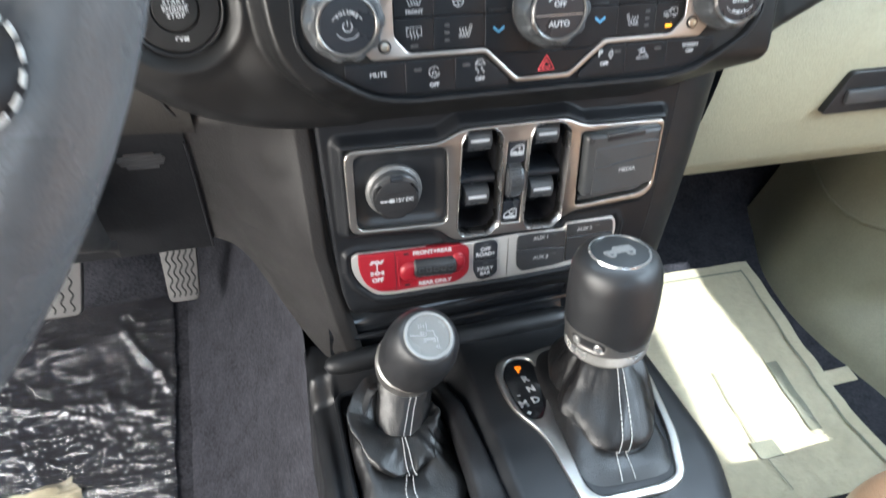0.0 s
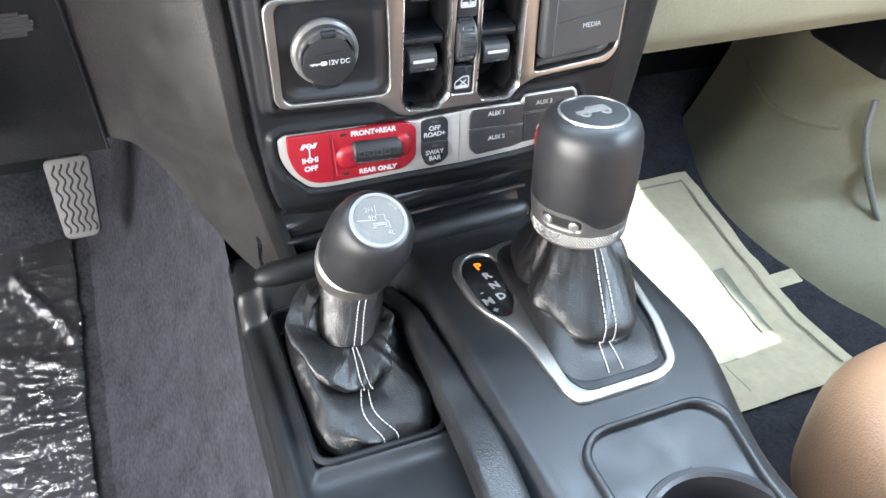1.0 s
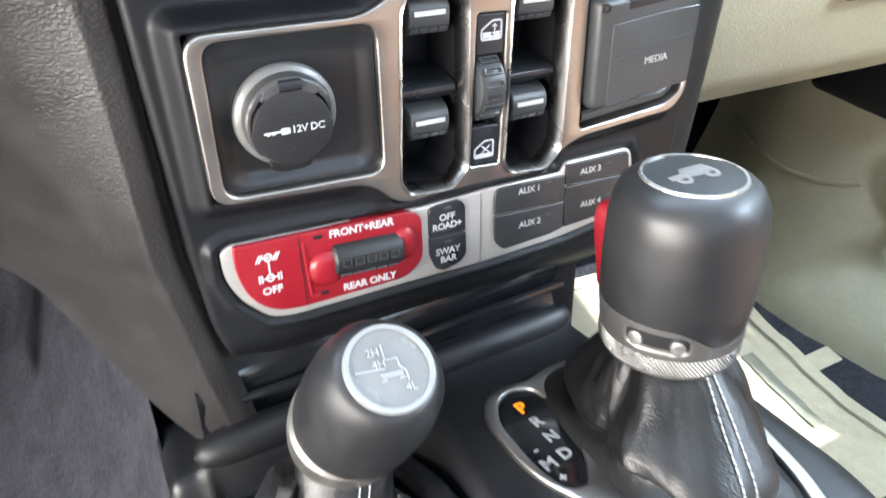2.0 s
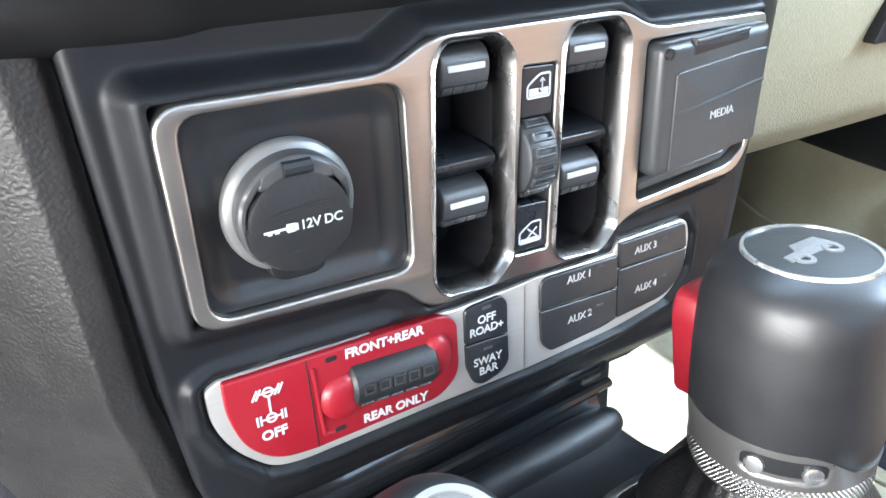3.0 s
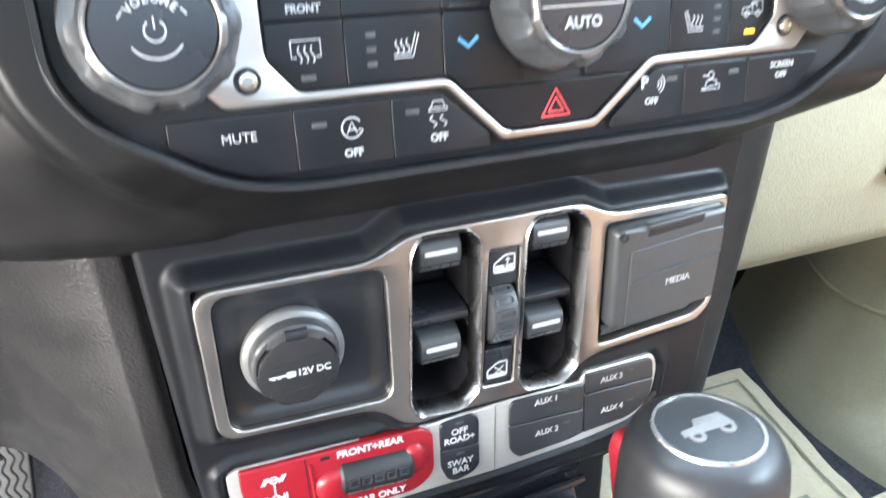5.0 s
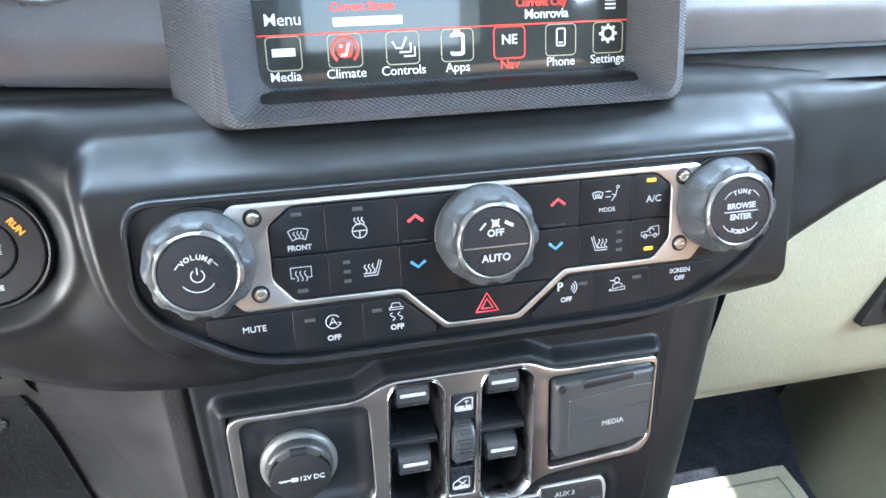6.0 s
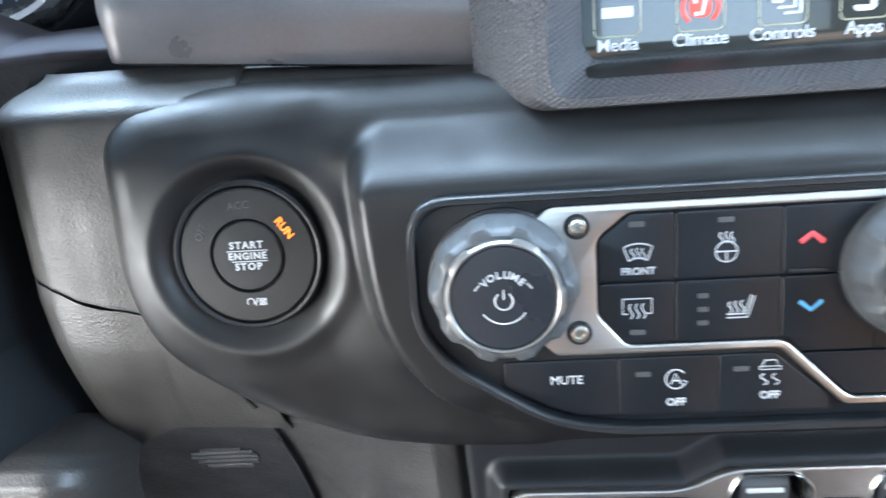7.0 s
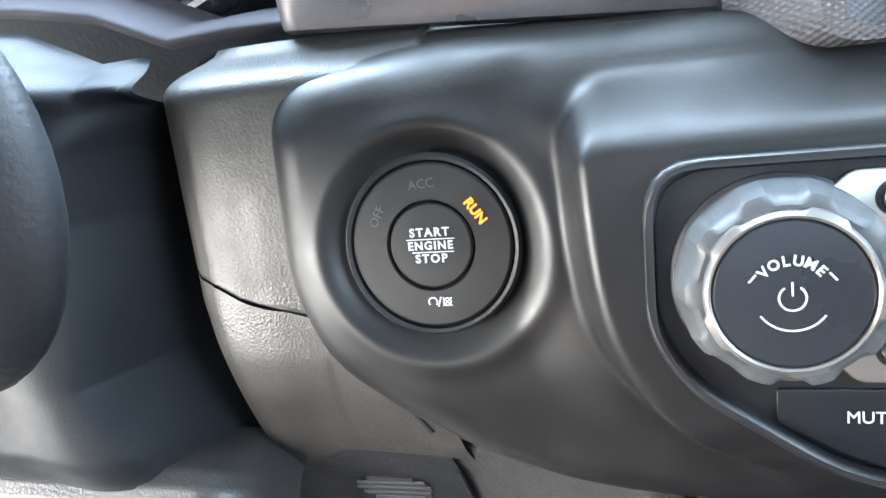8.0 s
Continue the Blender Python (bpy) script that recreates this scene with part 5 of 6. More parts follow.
part("symbol", plate([rounded(mm(rect(-76.5, -17.6, -66.5, -14.2)), 0.0003)], 0.0006, 0.001, 0.0001), SCREENWHITE, glass)
part("symbol", join([icon([arc(0, 0, 5.6, -50, 230, 18)], 1.2, -0.0452, -0.0160, 0.001), plate([rounded(mm(rect(-48.6, -19.4, -41.8, -12.4)), 0.003)], 0.0006, 0.001, 0.0001)]), SCREENRED, glass)
part("symbol", icon([[(-2, -2.4), (0.4, -2.4), (1.6, 2.6)], [(-2.4, 1.4), (-1, 1.4)]], 1.3, -0.0452, -0.0158, 0.0012), SCREENWHITE, glass)
part("symbol", icon([[(-4.6, 2), (-3, -1), (-0.4, -1), (1.8, 3.6)], [(-1.5, -2.8), (3.6, -2.8), (3.6, 1)], [(0.4, -4.6), (5.4, -4.6), (5.4, -0.6)]], 0.9, -0.0196, -0.0154, 0.001), SCREENWHITE, glass)
part("symbol", join([icon([rounded(rect(-2.6, -4.6, 2.6, 3.8), 1)], 1.7, 0.0054, -0.0156, 0.001), icon([[(-1.4, 4), (-1.4, 5.4), (1.4, 5.4)]], 0.9, 0.0054, -0.0156, 0.001)]), SCREENWHITE, glass)
part("lettering", letters("NE", 0.0060, 0.030, -0.0152, 0.001, 0, 1, 0.0001), SCREENWHITE, glass)
part("symbol", icon([rounded(rect(-2, -3.8, 2, 3.8), 0.8) + [(-2, -3)], [(-1, -2.4), (1, -2.4)]], 0.7, 0.055, -0.0152, 0.001), SCREENWHITE, glass)
part("symbol", join([icon([arc(0, 0, 2.8, 0, 360, 18)], 1.4, 0.0786, -0.0146, 0.001), icon([[(3.2 * math.cos(a), 3.2 * math.sin(a)), (4.4 * math.cos(a), 4.4 * math.sin(a))] for a in [i * math.pi / 4 for i in range(8)]], 1.3, 0.0786, -0.0146, 0.001)]), SCREENWHITE, glass)
part("lettering", letters("Menu", 0.0072, -0.0708, -0.0026, 0.0009, 0, 0.98, 0.00002), SCREENWHITE, glass)
part("lettering", letters("Current Street", 0.0049, -0.0365, 0.0018, 0.0009, 0, 0.95, 0.00008), SCREENRED, glass)
part("writing_bar", plate([rounded(mm(rect(-49.5, -6.2, -19, -2.4)), 0.0006)], 0.0005, 0.0009, 0.0001), SCREENWHITE, glass)
part("lettering", letters("Current City", 0.0049, 0.0455, 0.0006, 0.0009, 0, 0.95, 0.00008), SCREENRED, glass)
part("lettering", letters("Monrovia", 0.0058, 0.0480, -0.0046, 0.0009, 0, 0.95, 0.00008), SCREENWHITE, glass)
part("symbol", icon([[(-2.6, 1.8), (2.6, 1.8)], [(-2.6, 0), (2.6, 0)], [(-2.6, -1.8), (2.6, -1.8)]], 0.9, 0.0795, -0.0015, 0.001), SCREENWHITE, glass)

# ---- centre console ----
console = thing("centre_console", pose(0, 0, 0), "black moulded centre console with two lever wells", "console")
PL_L, PL_R = 0.385, 0.420


def top_height(x, y):
    z = PL_L + (PL_R - PL_L) * smooth(-0.060, -0.036, x)
    z += 0.010 * smooth(0.40, 0.30, y) * smooth(-0.03, -0.08, x)
    z += 0.004 * math.exp(-((x + 0.1440) / 0.0045) ** 2) * smooth(0.52, 0.45, y)
    rim = max(abs(x + 0.0945) / 0.0385 - 1, abs(y - 0.455) / 0.066 - 1)
    z += 0.0050 * math.exp(-(rim * 9) ** 2) - 0.012 * smooth(0.02, -0.06, rim)
    z -= 0.05 * smooth(0.038, 0.0355, math.hypot(x - 0.022, y - 0.262))
    e = 0.104 - 0.03 * smooth(0.40, 0.28, y) - x
    if e < 0.016:
        z -= 0.016 - math.sqrt(max(0.016 ** 2 - (0.016 - e) ** 2, 0))
    l = x + 0.1515
    if l < 0.008:
        z -= 0.008 - math.sqrt(max(0.008 ** 2 - (0.008 - l) ** 2, 0))
    z += 0.004 * smooth(0.512, 0.535, y) + 0.019 * smooth(0.514, 0.525, y) * smooth(-0.034, -0.056, x)
    return z


def deck(u, v):
    x = -0.1515 + 0.2555 * u
    y = 0.10 + (0.46 - 0.053 * smooth(0.044, 0.062, x)) * v
    x -= 0.03 * smooth(0.40, 0.28, y) * u
    return (x, y, top_height(x, y) - 0.010 * smooth(0.985, 1.0, v) * smooth(0.05, 0.06, x))


part("deck", surface(deck, 150, 260), SOFT, console, angle=50)
part("right_side", surface(lambda u, v: (0.1035 - 0.03 * smooth(0.40, 0.28, 0.10 + 0.405 * v) + 0.012 * u, 0.10 + 0.405 * v, 0.406 - 0.30 * u), 16, 40), SOFT, console)
part("left_side", surface(lambda u, v: (-0.1512 - 0.004 * u, 0.10 + 0.46 * v, 0.379 - 0.06 * u), 8, 40), SOFT, console)



def rail(u, v):
    r = 0.0088 * (1 - abs(2 * v - 1) ** 14) ** 0.5
    a = 2 * math.pi * u
    return (-0.1390 + 0.1970 * v, 0.5245 + 0.005 * v + r * math.cos(a), 0.4155 + 0.0085 * v + r * math.sin(a))


part("front_rail", surface(rail, 20, 80, wrap=True), SOFT, console)
part("front_step", surface(lambda u, v: (-0.132 + 0.184 * u, 0.532 + 0.012 * v + 0.004 * math.sin(v * 9), 0.405 + 0.018 * u + 0.062 * v), 20, 30), GLOSS, console, "glossy black step below the switches")
part("front_step", tube([[(-0.122, 0.5300, 0.4340), (-0.09, 0.5300, 0.4350), (0.02, 0.5320, 0.4400), (0.054, 0.5330, 0.4415)]], 0.0022, res=2), GLOSS, console)


def rib(u, v):
    y = 0.505 - 0.30 * v
    cx = -0.0530 - 0.6 * (y - 0.41) ** 2
    hw = 0.0075 + 0.0042 * smooth(0.48, 0.34, y)
    a = math.pi * u
    return (cx - hw * math.copysign(abs(math.cos(a)) ** 0.6, math.cos(a)), y, 0.400 + 0.014 * math.sin(a) ** 0.5 - 0.012 * smooth(0.46, 0.51, y) + 0.004 * smooth(0.40, 0.34, y))


tray = [(-0.014, 0.324), (-0.003, 0.3345), (0.055, 0.3350), (0.0645, 0.324), (0.056, 0.285), (0.052, 0.19), (-0.02, 0.19)]
mid_ = (0.022, 0.26)
part("tray_lip", plate([rounded([(mid_[0] + (x - mid_[0]) * 1.10, mid_[1] + (y - mid_[1]) * 1.045) for x, y in tray], 0.008), rounded(tray, 0.007)], PL_R - 0.003, PL_R + 0.0042, 0.0018, 3), SOFT, console)
part("cup_ring", moved(lathe([(0.0415, -0.0004), (0.0400, 0.0016), (0.0370, 0.0022), (0.0350, 0.0010), (0.0335, -0.010), (0.031, -0.048), (0, -0.05)], 56), pose(0.022, 0.262, PL_R - 0.0006)), CAVITY, console, "dark cup holder")
part("padded_rib", surface(rib, 20, 80), GRIPSKIN, console, "black grained padded rib")
part("well_frame", tube([[(p.x, p.y, PL_L + 0.0055) for p in rounded(rect(-0.1330, 0.389, -0.0585, 0.5195), 0.012)]], 0.0022, cyclic=True), TRIM, console)

gate = thing("shift_gate", pose(0, 0, PL_R), "silver framed shift gate with lit gear letters", "shift gate")
GO = [(-0.0050, 0.364), (0.0002, 0.3545), (0.0515, 0.3555), (0.0660, 0.3640), (0.0778, 0.396), (0.0875, 0.453), (0.0830, 0.479), (0.0540, 0.5000), (0.0210, 0.4985), (0.0100, 0.4945), (-0.0040, 0.4965), (-0.0150, 0.4925), (-0.0218, 0.4805), (-0.0218, 0.4550), (-0.0188, 0.4390), (-0.0105, 0.4235), (-0.0070, 0.4080)]
GI = [(0.0015, 0.371), (0.0070, 0.3610), (0.0500, 0.3618), (0.0605, 0.3665), (0.0715, 0.398), (0.0822, 0.453), (0.0778, 0.4765), (0.0520, 0.4950), (0.0225, 0.4935), (0.0165, 0.4870), (0.0135, 0.4650), (0.0052, 0.4300)]
IND = [(-0.0010, 0.4925), (-0.0105, 0.4885), (-0.0168, 0.4760), (-0.0168, 0.4480), (-0.0130, 0.4320), (-0.0040, 0.4295), (0.0046, 0.4430), (0.0105, 0.4720), (0.0085, 0.4890)]
part("frame", plate([rounded(GO, 0.008), rounded(GI, 0.007), rounded(IND, 0.006)], -0.003, 0.0028, 0.0012, 2), SILVER, gate, "satin silver frame")
part("gate_floor", plate([rounded([(x * 0.96 + 0.0016, 0.43 + (y - 0.43) * 0.98) for x, y in GI], 0.005)], -0.004, 0.0006, 0.0003), MATTE, gate)
ind = part("gear_display", plate([rounded(IND, 0.006)], -0.003, 0.0016, 0.0006, 2), GLOSS, gate, "glossy black gear display")
for s_, x, y, sz, mt in (("P", -0.0030, 0.4800, 9.0, AMBER), ("R", -0.0018, 0.4695, 8.0, WHITE), ("N", -0.0012, 0.4592, 7.8, WHITE), ("D", -0.0018, 0.4482, 8.0, WHITE), ("M", -0.0112, 0.4462, 8.6, WHITE), ("+", -0.0102, 0.4375, 6.0, WHITE), ("-", -0.0118, 0.4555, 6.4, WHITE)):
    part("lettering", letters(s_, sz / 1000, x, y, 0.0018, 6, 1, 0.00025), mt, ind)


# ---- levers ----
def stitches(f, u0, v0, v1, n, lift=0.0006, sway=0.0):
    """Short thread stitches along a line of a surface."""
    bms = []
    for i in range(n):
        va, vb = (v0 + (v1 - v0) * (i + s) / n for s in (0.12, 0.88))
        ua, ub = (u0 + sway * math.sin(15 * w + 0.5) * max(0.75 - w, 0) for w in (va, vb))
        a, b = Vector(f(ua, va)), Vector(f(ub, vb))
        e = Vector(f(ua + 0.004, (va + vb) / 2)) - a
        nr = e.cross(b - a).normalized() if e.length > 1e-7 else Vector((0, -1, 0))
        if nr.y > 0:
            nr = -nr
        bms.append([tuple(a + nr * lift), tuple(b + nr * lift)])
    return tube(bms, 0.00034, res=1)


def rect_ray(th, hx, hy, p=5.0):
    c, s = math.cos(th), math.sin(th)
    return 1 / (abs(c / hx) ** p + abs(s / hy) ** p) ** (1 / p)


shifter = thing("gear_shifter", pose(0.044, 0.447, PL_R), "black automatic gear shifter with leather boot", "gear lever")


def profile(pts, v):
    """A point at v on the smooth curve through the points."""
    n = len(pts) - 1
    k = v * n
    i = min(int(k), n - 1)
    t = k - i
    a, b, c, d = (pts[min(max(i + o, 0), n)] for o in (-1, 0, 1, 2))
    return [0.5 * (2 * q + (w - p) * t + (2 * p - 5 * q + 4 * w - m) * t * t + (3 * q - p - 3 * w + m) * t ** 3) for p, q, w, m in zip(a, b, c, d)]


def boot_r(u, v):
    """A tall slack boot that rolls over a low lip onto a flat hem."""
    th = 2 * math.pi * (u % 1)
    cx, cy = math.cos(th), math.sin(th)
    base, lip, neck = rect_ray(th, 0.0335, 0.0655), rect_ray(th, 0.0282, 0.0490, 3.0), 0.0195
    left = smooth(-0.1, 0.9, math.cos(th - 3.6))
    sag = 0.004 * left + 0.002 * math.sin(2 * th + 1)
    r, z = profile(((base, 0.0), (0.55 * base + 0.45 * lip, 0.0032), (lip - 0.0026, 0.0052 + sag), (lip + 0.0008, 0.0085 + sag), (lip + 0.0012 - 0.001 * left, 0.0150 + sag), (0.62 * lip + 0.38 * neck, 0.0290), (0.20 * lip + 0.80 * neck, 0.0420), (neck, 0.0480)), v)
    live = smooth(0.16, 0.34, v) * smooth(1.0, 0.78, v)
    # upright drapes: a deep one on the driver's side, softer ones round the rest
    for at, h, w, turn in ((3.55, 0.0040, 0.26, 0.8), (4.10, -0.0030, 0.18, 0.5), (3.00, -0.0026, 0.20, 0.9), (5.75, 0.0026, 0.22, -0.7), (5.30, -0.0018, 0.18, -0.4), (1.5, 0.002, 0.5, 0)):
        r += live * h * math.exp(-((th - at - turn * (v - 0.55)) / w) ** 2)
    r += live * (0.0022 * (0.22 - abs(noise.noise((2.4 * cx, 2.4 * cy, 2.6 * v)))) + 0.0010 * noise.noise((5 * cx, 5 * cy, 6 * v)) + 0.0004 * noise.noise((11 * cx, 11 * cy, 12 * v)))
    f = 1 - smooth(0.25, 1.0, v)
    return (-0.0070 * f + 0.07 * r * cy * f + r * cx, -0.013 * f - 0.001 + r * cy, z + 0.001)


def knurl(u, v):
    a, z = 2 * math.pi * u, 0.0468 + 0.0078 * v
    r = 0.0268 + 0.0006 * math.sin(math.pi * v) ** 0.5 + 0.0007 * abs(math.sin(55 * a + 13 * v) * math.sin(55 * a - 13 * v))
    return (r * math.cos(a), r * math.sin(a), z)


bt = part("boot", surface(boot_r, 160, 90, wrap=True), BOOT, shifter, "black leather boot", angle=80)
for du in (-0.011, 0.011):
    part("stitching", stitches(boot_r, 0.742 + du, 0.04, 0.98, 40), THREAD, bt, "pale grey stitching")
part("neck", lathe([(0.0205, 0.043), (0.0200, 0.048), (0.0185, 0.050)], 40), MATTE, shifter)
part("ring_core", lathe([(0.0200, 0.0440), (0.0256, 0.0444), (0.0270, 0.0458), (0.0271, 0.0466), (0.0262, 0.0470)], 72), GUNMETAL, shifter)
part("knurled_ring", surface(knurl, 1100, 48, wrap=True), KNURL, shifter, "knurled silver ring", angle=85)


def collar(u, v):
    th = 2 * math.pi * u
    top = 0.0592 + 0.0090 * smooth(0.15, 0.80, math.cos(th - radians(186)))
    z = 0.0545 + (top - 0.0545) * min(v * 1.15, 1)
    r = 0.0279 + (z - 0.0545) * 0.115 - 0.0012 * max(v - 0.87, 0) / 0.13
    dent = max(abs((math.degrees(th) - 216) / 25) ** 4, 0) + abs((z - 0.0612) / 0.0042) ** 4
    r -= 0.0009 * smooth(1.3, 0.7, dent)
    return (r * math.cos(th), r * math.sin(th), z)


cl = part("collar", surface(collar, 216, 24, wrap=True), GUNMETAL, shifter, "satin silver collar")
for a in (200, 232):
    part("stud", moved(lathe([(0.0030, 0), (0.0028, 0.0014), (0.0018, 0.0018), (0, 0.0016)], 20), pose(0.0278 * math.cos(radians(a)), 0.0278 * math.sin(radians(a)), 0.0612, 90, 0, a + 90)), BRIGHT, cl)
head = part("grip", lathe([(0.0266, 0.0570), (0.0280, 0.0600), (0.0292, 0.070), (0.0296, 0.085), (0.0292, 0.100), (0.0280, 0.1085), (0.0255, 0.1140), (0.0225, 0.1166), (0.0190, 0.1176), (0.0186, 0.1170), (0, 0.1172)], 72), KNOBBLACK, shifter, "smooth black grip")
part("medallion_ring", lathe([(0.0198, 0.1168), (0.0192, 0.1184), (0.0182, 0.1184), (0.0180, 0.1170)], 56), BRIGHT, head)
med = part("medallion", lathe([(0.0181, 0.1165), (0.0181, 0.1178), (0, 0.1180)], 48), GREYKEY, head, "dark medallion with pale vehicle mark")
part("mark", join([plate([rounded(mm([(-11, -1.6), (-10.5, 1.6), (-4.5, 2.2), (-2.6, 5.6), (8.6, 5.6), (9.6, 1.8), (10.2, -1.6)]), 0.0005)], 0.1178, 0.1183, 0.0001)] + [moved(lathe([(0.0030, 0.1178), (0.0030, 0.1184), (0.0016, 0.1184), (0.0016, 0.1178)], 24), pose(x, -0.0024, 0.0001)) for x in (-0.0066, 0.0062)]), PEDAL, med)
part("release_button", moved(plate([rounded(mm([(-4, -28), (4, -28), (10, 6), (8, 14), (-8, 14), (-10, 6)]), 0.004)], -0.006, 0.0045, 0.002, 3), pose(-0.0055, 0.0318, 0.082, 90, 0, 186)), RED, shifter, "red release button")

transfer = thing("transfer_case_lever", pose(-0.0945, 0.455, PL_L), "black transfer case lever with bunched leather boot", "gear lever")


# the slack fold round the lever by angle: reach, height and depth of its lip
LIP = ((0, 45, 75, 105, 135, 172, 203, 231, 258, 285, 315, 360),
       (0.024, 0.025, 0.026, 0.027, 0.029, 0.0345, 0.0320, 0.0325, 0.0310, 0.0285, 0.025, 0.024),
       (0.030, 0.036, 0.044, 0.051, 0.052, 0.0375, 0.0310, 0.0230, 0.0150, 0.0150, 0.022, 0.030),
       (0.05, 0.10, 0.25, 0.60, 0.90, 1.0, 1.0, 0.95, 0.55, 0.25, 0.10, 0.05))


def boot_l(u, v):
    """The slack lower part: it rises from the well, folds over its lip and tucks in under the sleeve."""
    th = 2 * math.pi * (u % 1)
    d = math.degrees(th)
    base = rect_ray(th, 0.0350, 0.0615)
    reach, high, deep = (float(np.interp(d, LIP[0], row)) for row in LIP[1:])
    back = smooth(0.1, 0.9, math.cos(th - 1.9))
    pts = ((base, 0.0), (base - 0.12 * (base - reach), 0.0065), (base + 0.60 * (reach - base), 0.0065 + 0.42 * (high - 0.0065)),
           (reach - 0.0085 * deep, high - 0.0050 * deep - 0.0015), (reach + 0.0004, high - 0.0030 * deep), (reach + 0.0014 * deep, high + 0.0030),
           (0.55 * reach + 0.0085, 0.5 * high + 0.0175 + 0.006 * back), (0.0165, 0.0285 + 0.012 * back), (0.0140, 0.0240 + 0.012 * back))
    r, z = profile(pts, v)
    live = smooth(0, 0.12, v) * smooth(1.0, 0.80, v)
    # crumples, strongest along the seam and under the lip
    seam = math.exp(-((d - 262) / 34) ** 2)
    cx, cy = math.cos(th), math.sin(th)
    rough_ = 0.16 + 0.80 * seam
    r += live * rough_ * (0.0080 * (0.25 - abs(noise.noise((1.9 * cx + v, 1.9 * cy, 3.4 * v)))) + 0.0020 * (0.25 - abs(noise.noise((4.5 * cx, 4.5 * cy - v, 6 * v + 7)))))
    r += live * (0.0020 * noise.noise((2 * cx, 2 * cy, 2.5 * v + 4)) + 0.0004 * noise.noise((11 * cx, 11 * cy, 12 * v)))
    # pleats fanning up on the passenger's side
    r += live * smooth(0.35, 0.9, math.cos(th - 5.7)) * (0.0026 * math.sin(6.0 * th + 2.2 * v) ** 3)
    z += live * rough_ * 0.0022 * noise.noise((3 * cx, 3 * cy, 4 * v + 2))
    f = smooth(0.45, 1.0, v)
    return (-0.0015 * f + r * cx, 0.0075 * f + r * cy, z + 0.0005)


def sleeve(u, v):
    """The leather drawn tight round the lever above the folds."""
    th = 2 * math.pi * u
    r = 0.0184 + 0.0016 * (1 - v) ** 2 + 0.0006 * math.sin(3 * th + 5 * v) * (1 - v) + 0.0007 * noise.noise((3 * math.cos(th), 3 * math.sin(th), 4 * v)) + 0.0003 * noise.noise((8 * math.cos(th), 8 * math.sin(th), 10 * v))
    x, y, z = r * math.cos(th), r * math.sin(th), 0.024 + 0.040 * v
    return (-0.0010 + 0.0115 * v + x, 0.0085 + 0.0170 * v + y, z + 0.50 * v * y)


bt = part("boot", surface(boot_l, 220, 150, wrap=True), BOOT, transfer, "black leather boot with deep folds", angle=80)
sl = part("sleeve", surface(sleeve, 96, 24, wrap=True), BOOT, transfer, "tight black leather sleeve", angle=80)
for du in (-0.011, 0.011):
    part("stitching", stitches(boot_l, 0.745 + du, 0.02, 0.86, 34, 0.0008, 0.022), THREAD, bt, "pale grey stitching")
    part("stitching", stitches(sleeve, 0.752 + du * 1.6, 0.10, 0.97, 17, 0.0005), THREAD, sl, "pale grey stitching")
KN = pose(0.0102, 0.0250, 0.0590, 33, 6.5, 0) @ Matrix.Diagonal((0.96, 0.96, 1.42, 1))
part("ring", moved(lathe([(0.0170, -0.0030), (0.0218, -0.0016), (0.0232, 0.0010), (0.0239, 0.0060), (0.0239, 0.0125), (0.0222, 0.0136)], 56), KN @ pose(-0.0006, -0.0004, 0.0004, 0, -8, 0)), GUNMETAL, transfer, "silver ring")
head = part("grip", moved(lathe([(0.0218, 0.0066), (0.0236, 0.0078), (0.0244, 0.0104), (0.0250, 0.0150), (0.0252, 0.0230), (0.0246, 0.0310), (0.0226, 0.0385), (0.0192, 0.0428), (0.0166, 0.0440), (0, 0.0440)], 64), KN), KNOBBLACK, transfer, "smooth black grip")
part("medallion_ring", moved(lathe([(0.0164, 0.0434), (0.0160, 0.0450), (0.0142, 0.0450), (0.0138, 0.0438)], 56), KN), PALE, head, "pale silver ring")
med = part("medallion", moved(lathe([(0.0141, 0.0436), (0.0141, 0.0444), (0, 0.0445)], 48), KN), DISC, head, "grey medallion with shift diagram")
part("lettering", moved(join([letters("2H", 0.0046, -0.0052, 0.0070, 0, 0), letters("4H", 0.0046, -0.0040, 0.0020, 0, 0), letters("4L", 0.0046, 0.0060, -0.0090, 0, 0)]), KN @ Matrix.Diagonal((0.88, 0.88, 1, 1)) @ pose(0, 0, 0.0448)), GREYPRINT, med)
part("symbol", moved(icon([[(-1, 10), (-1, 3.4), (4, 3.4), (4, 0), (6, -2), (6, -6)], [(-14, 0.5), (-2, 0)], [(-4.6, -2.4), (4.6, -2.2)], [(-4.2, -3.6), (4.6, -3.2)], [(-5, -5.0), (-2.5, -4.8)], [(2.5, -4.8), (5, -4.6)]], 0.75, 0, 0, 0), KN @ Matrix.Diagonal((0.88, 0.88, 1, 1)) @ pose(0, 0, 0.0447)), GREYPRINT, med)

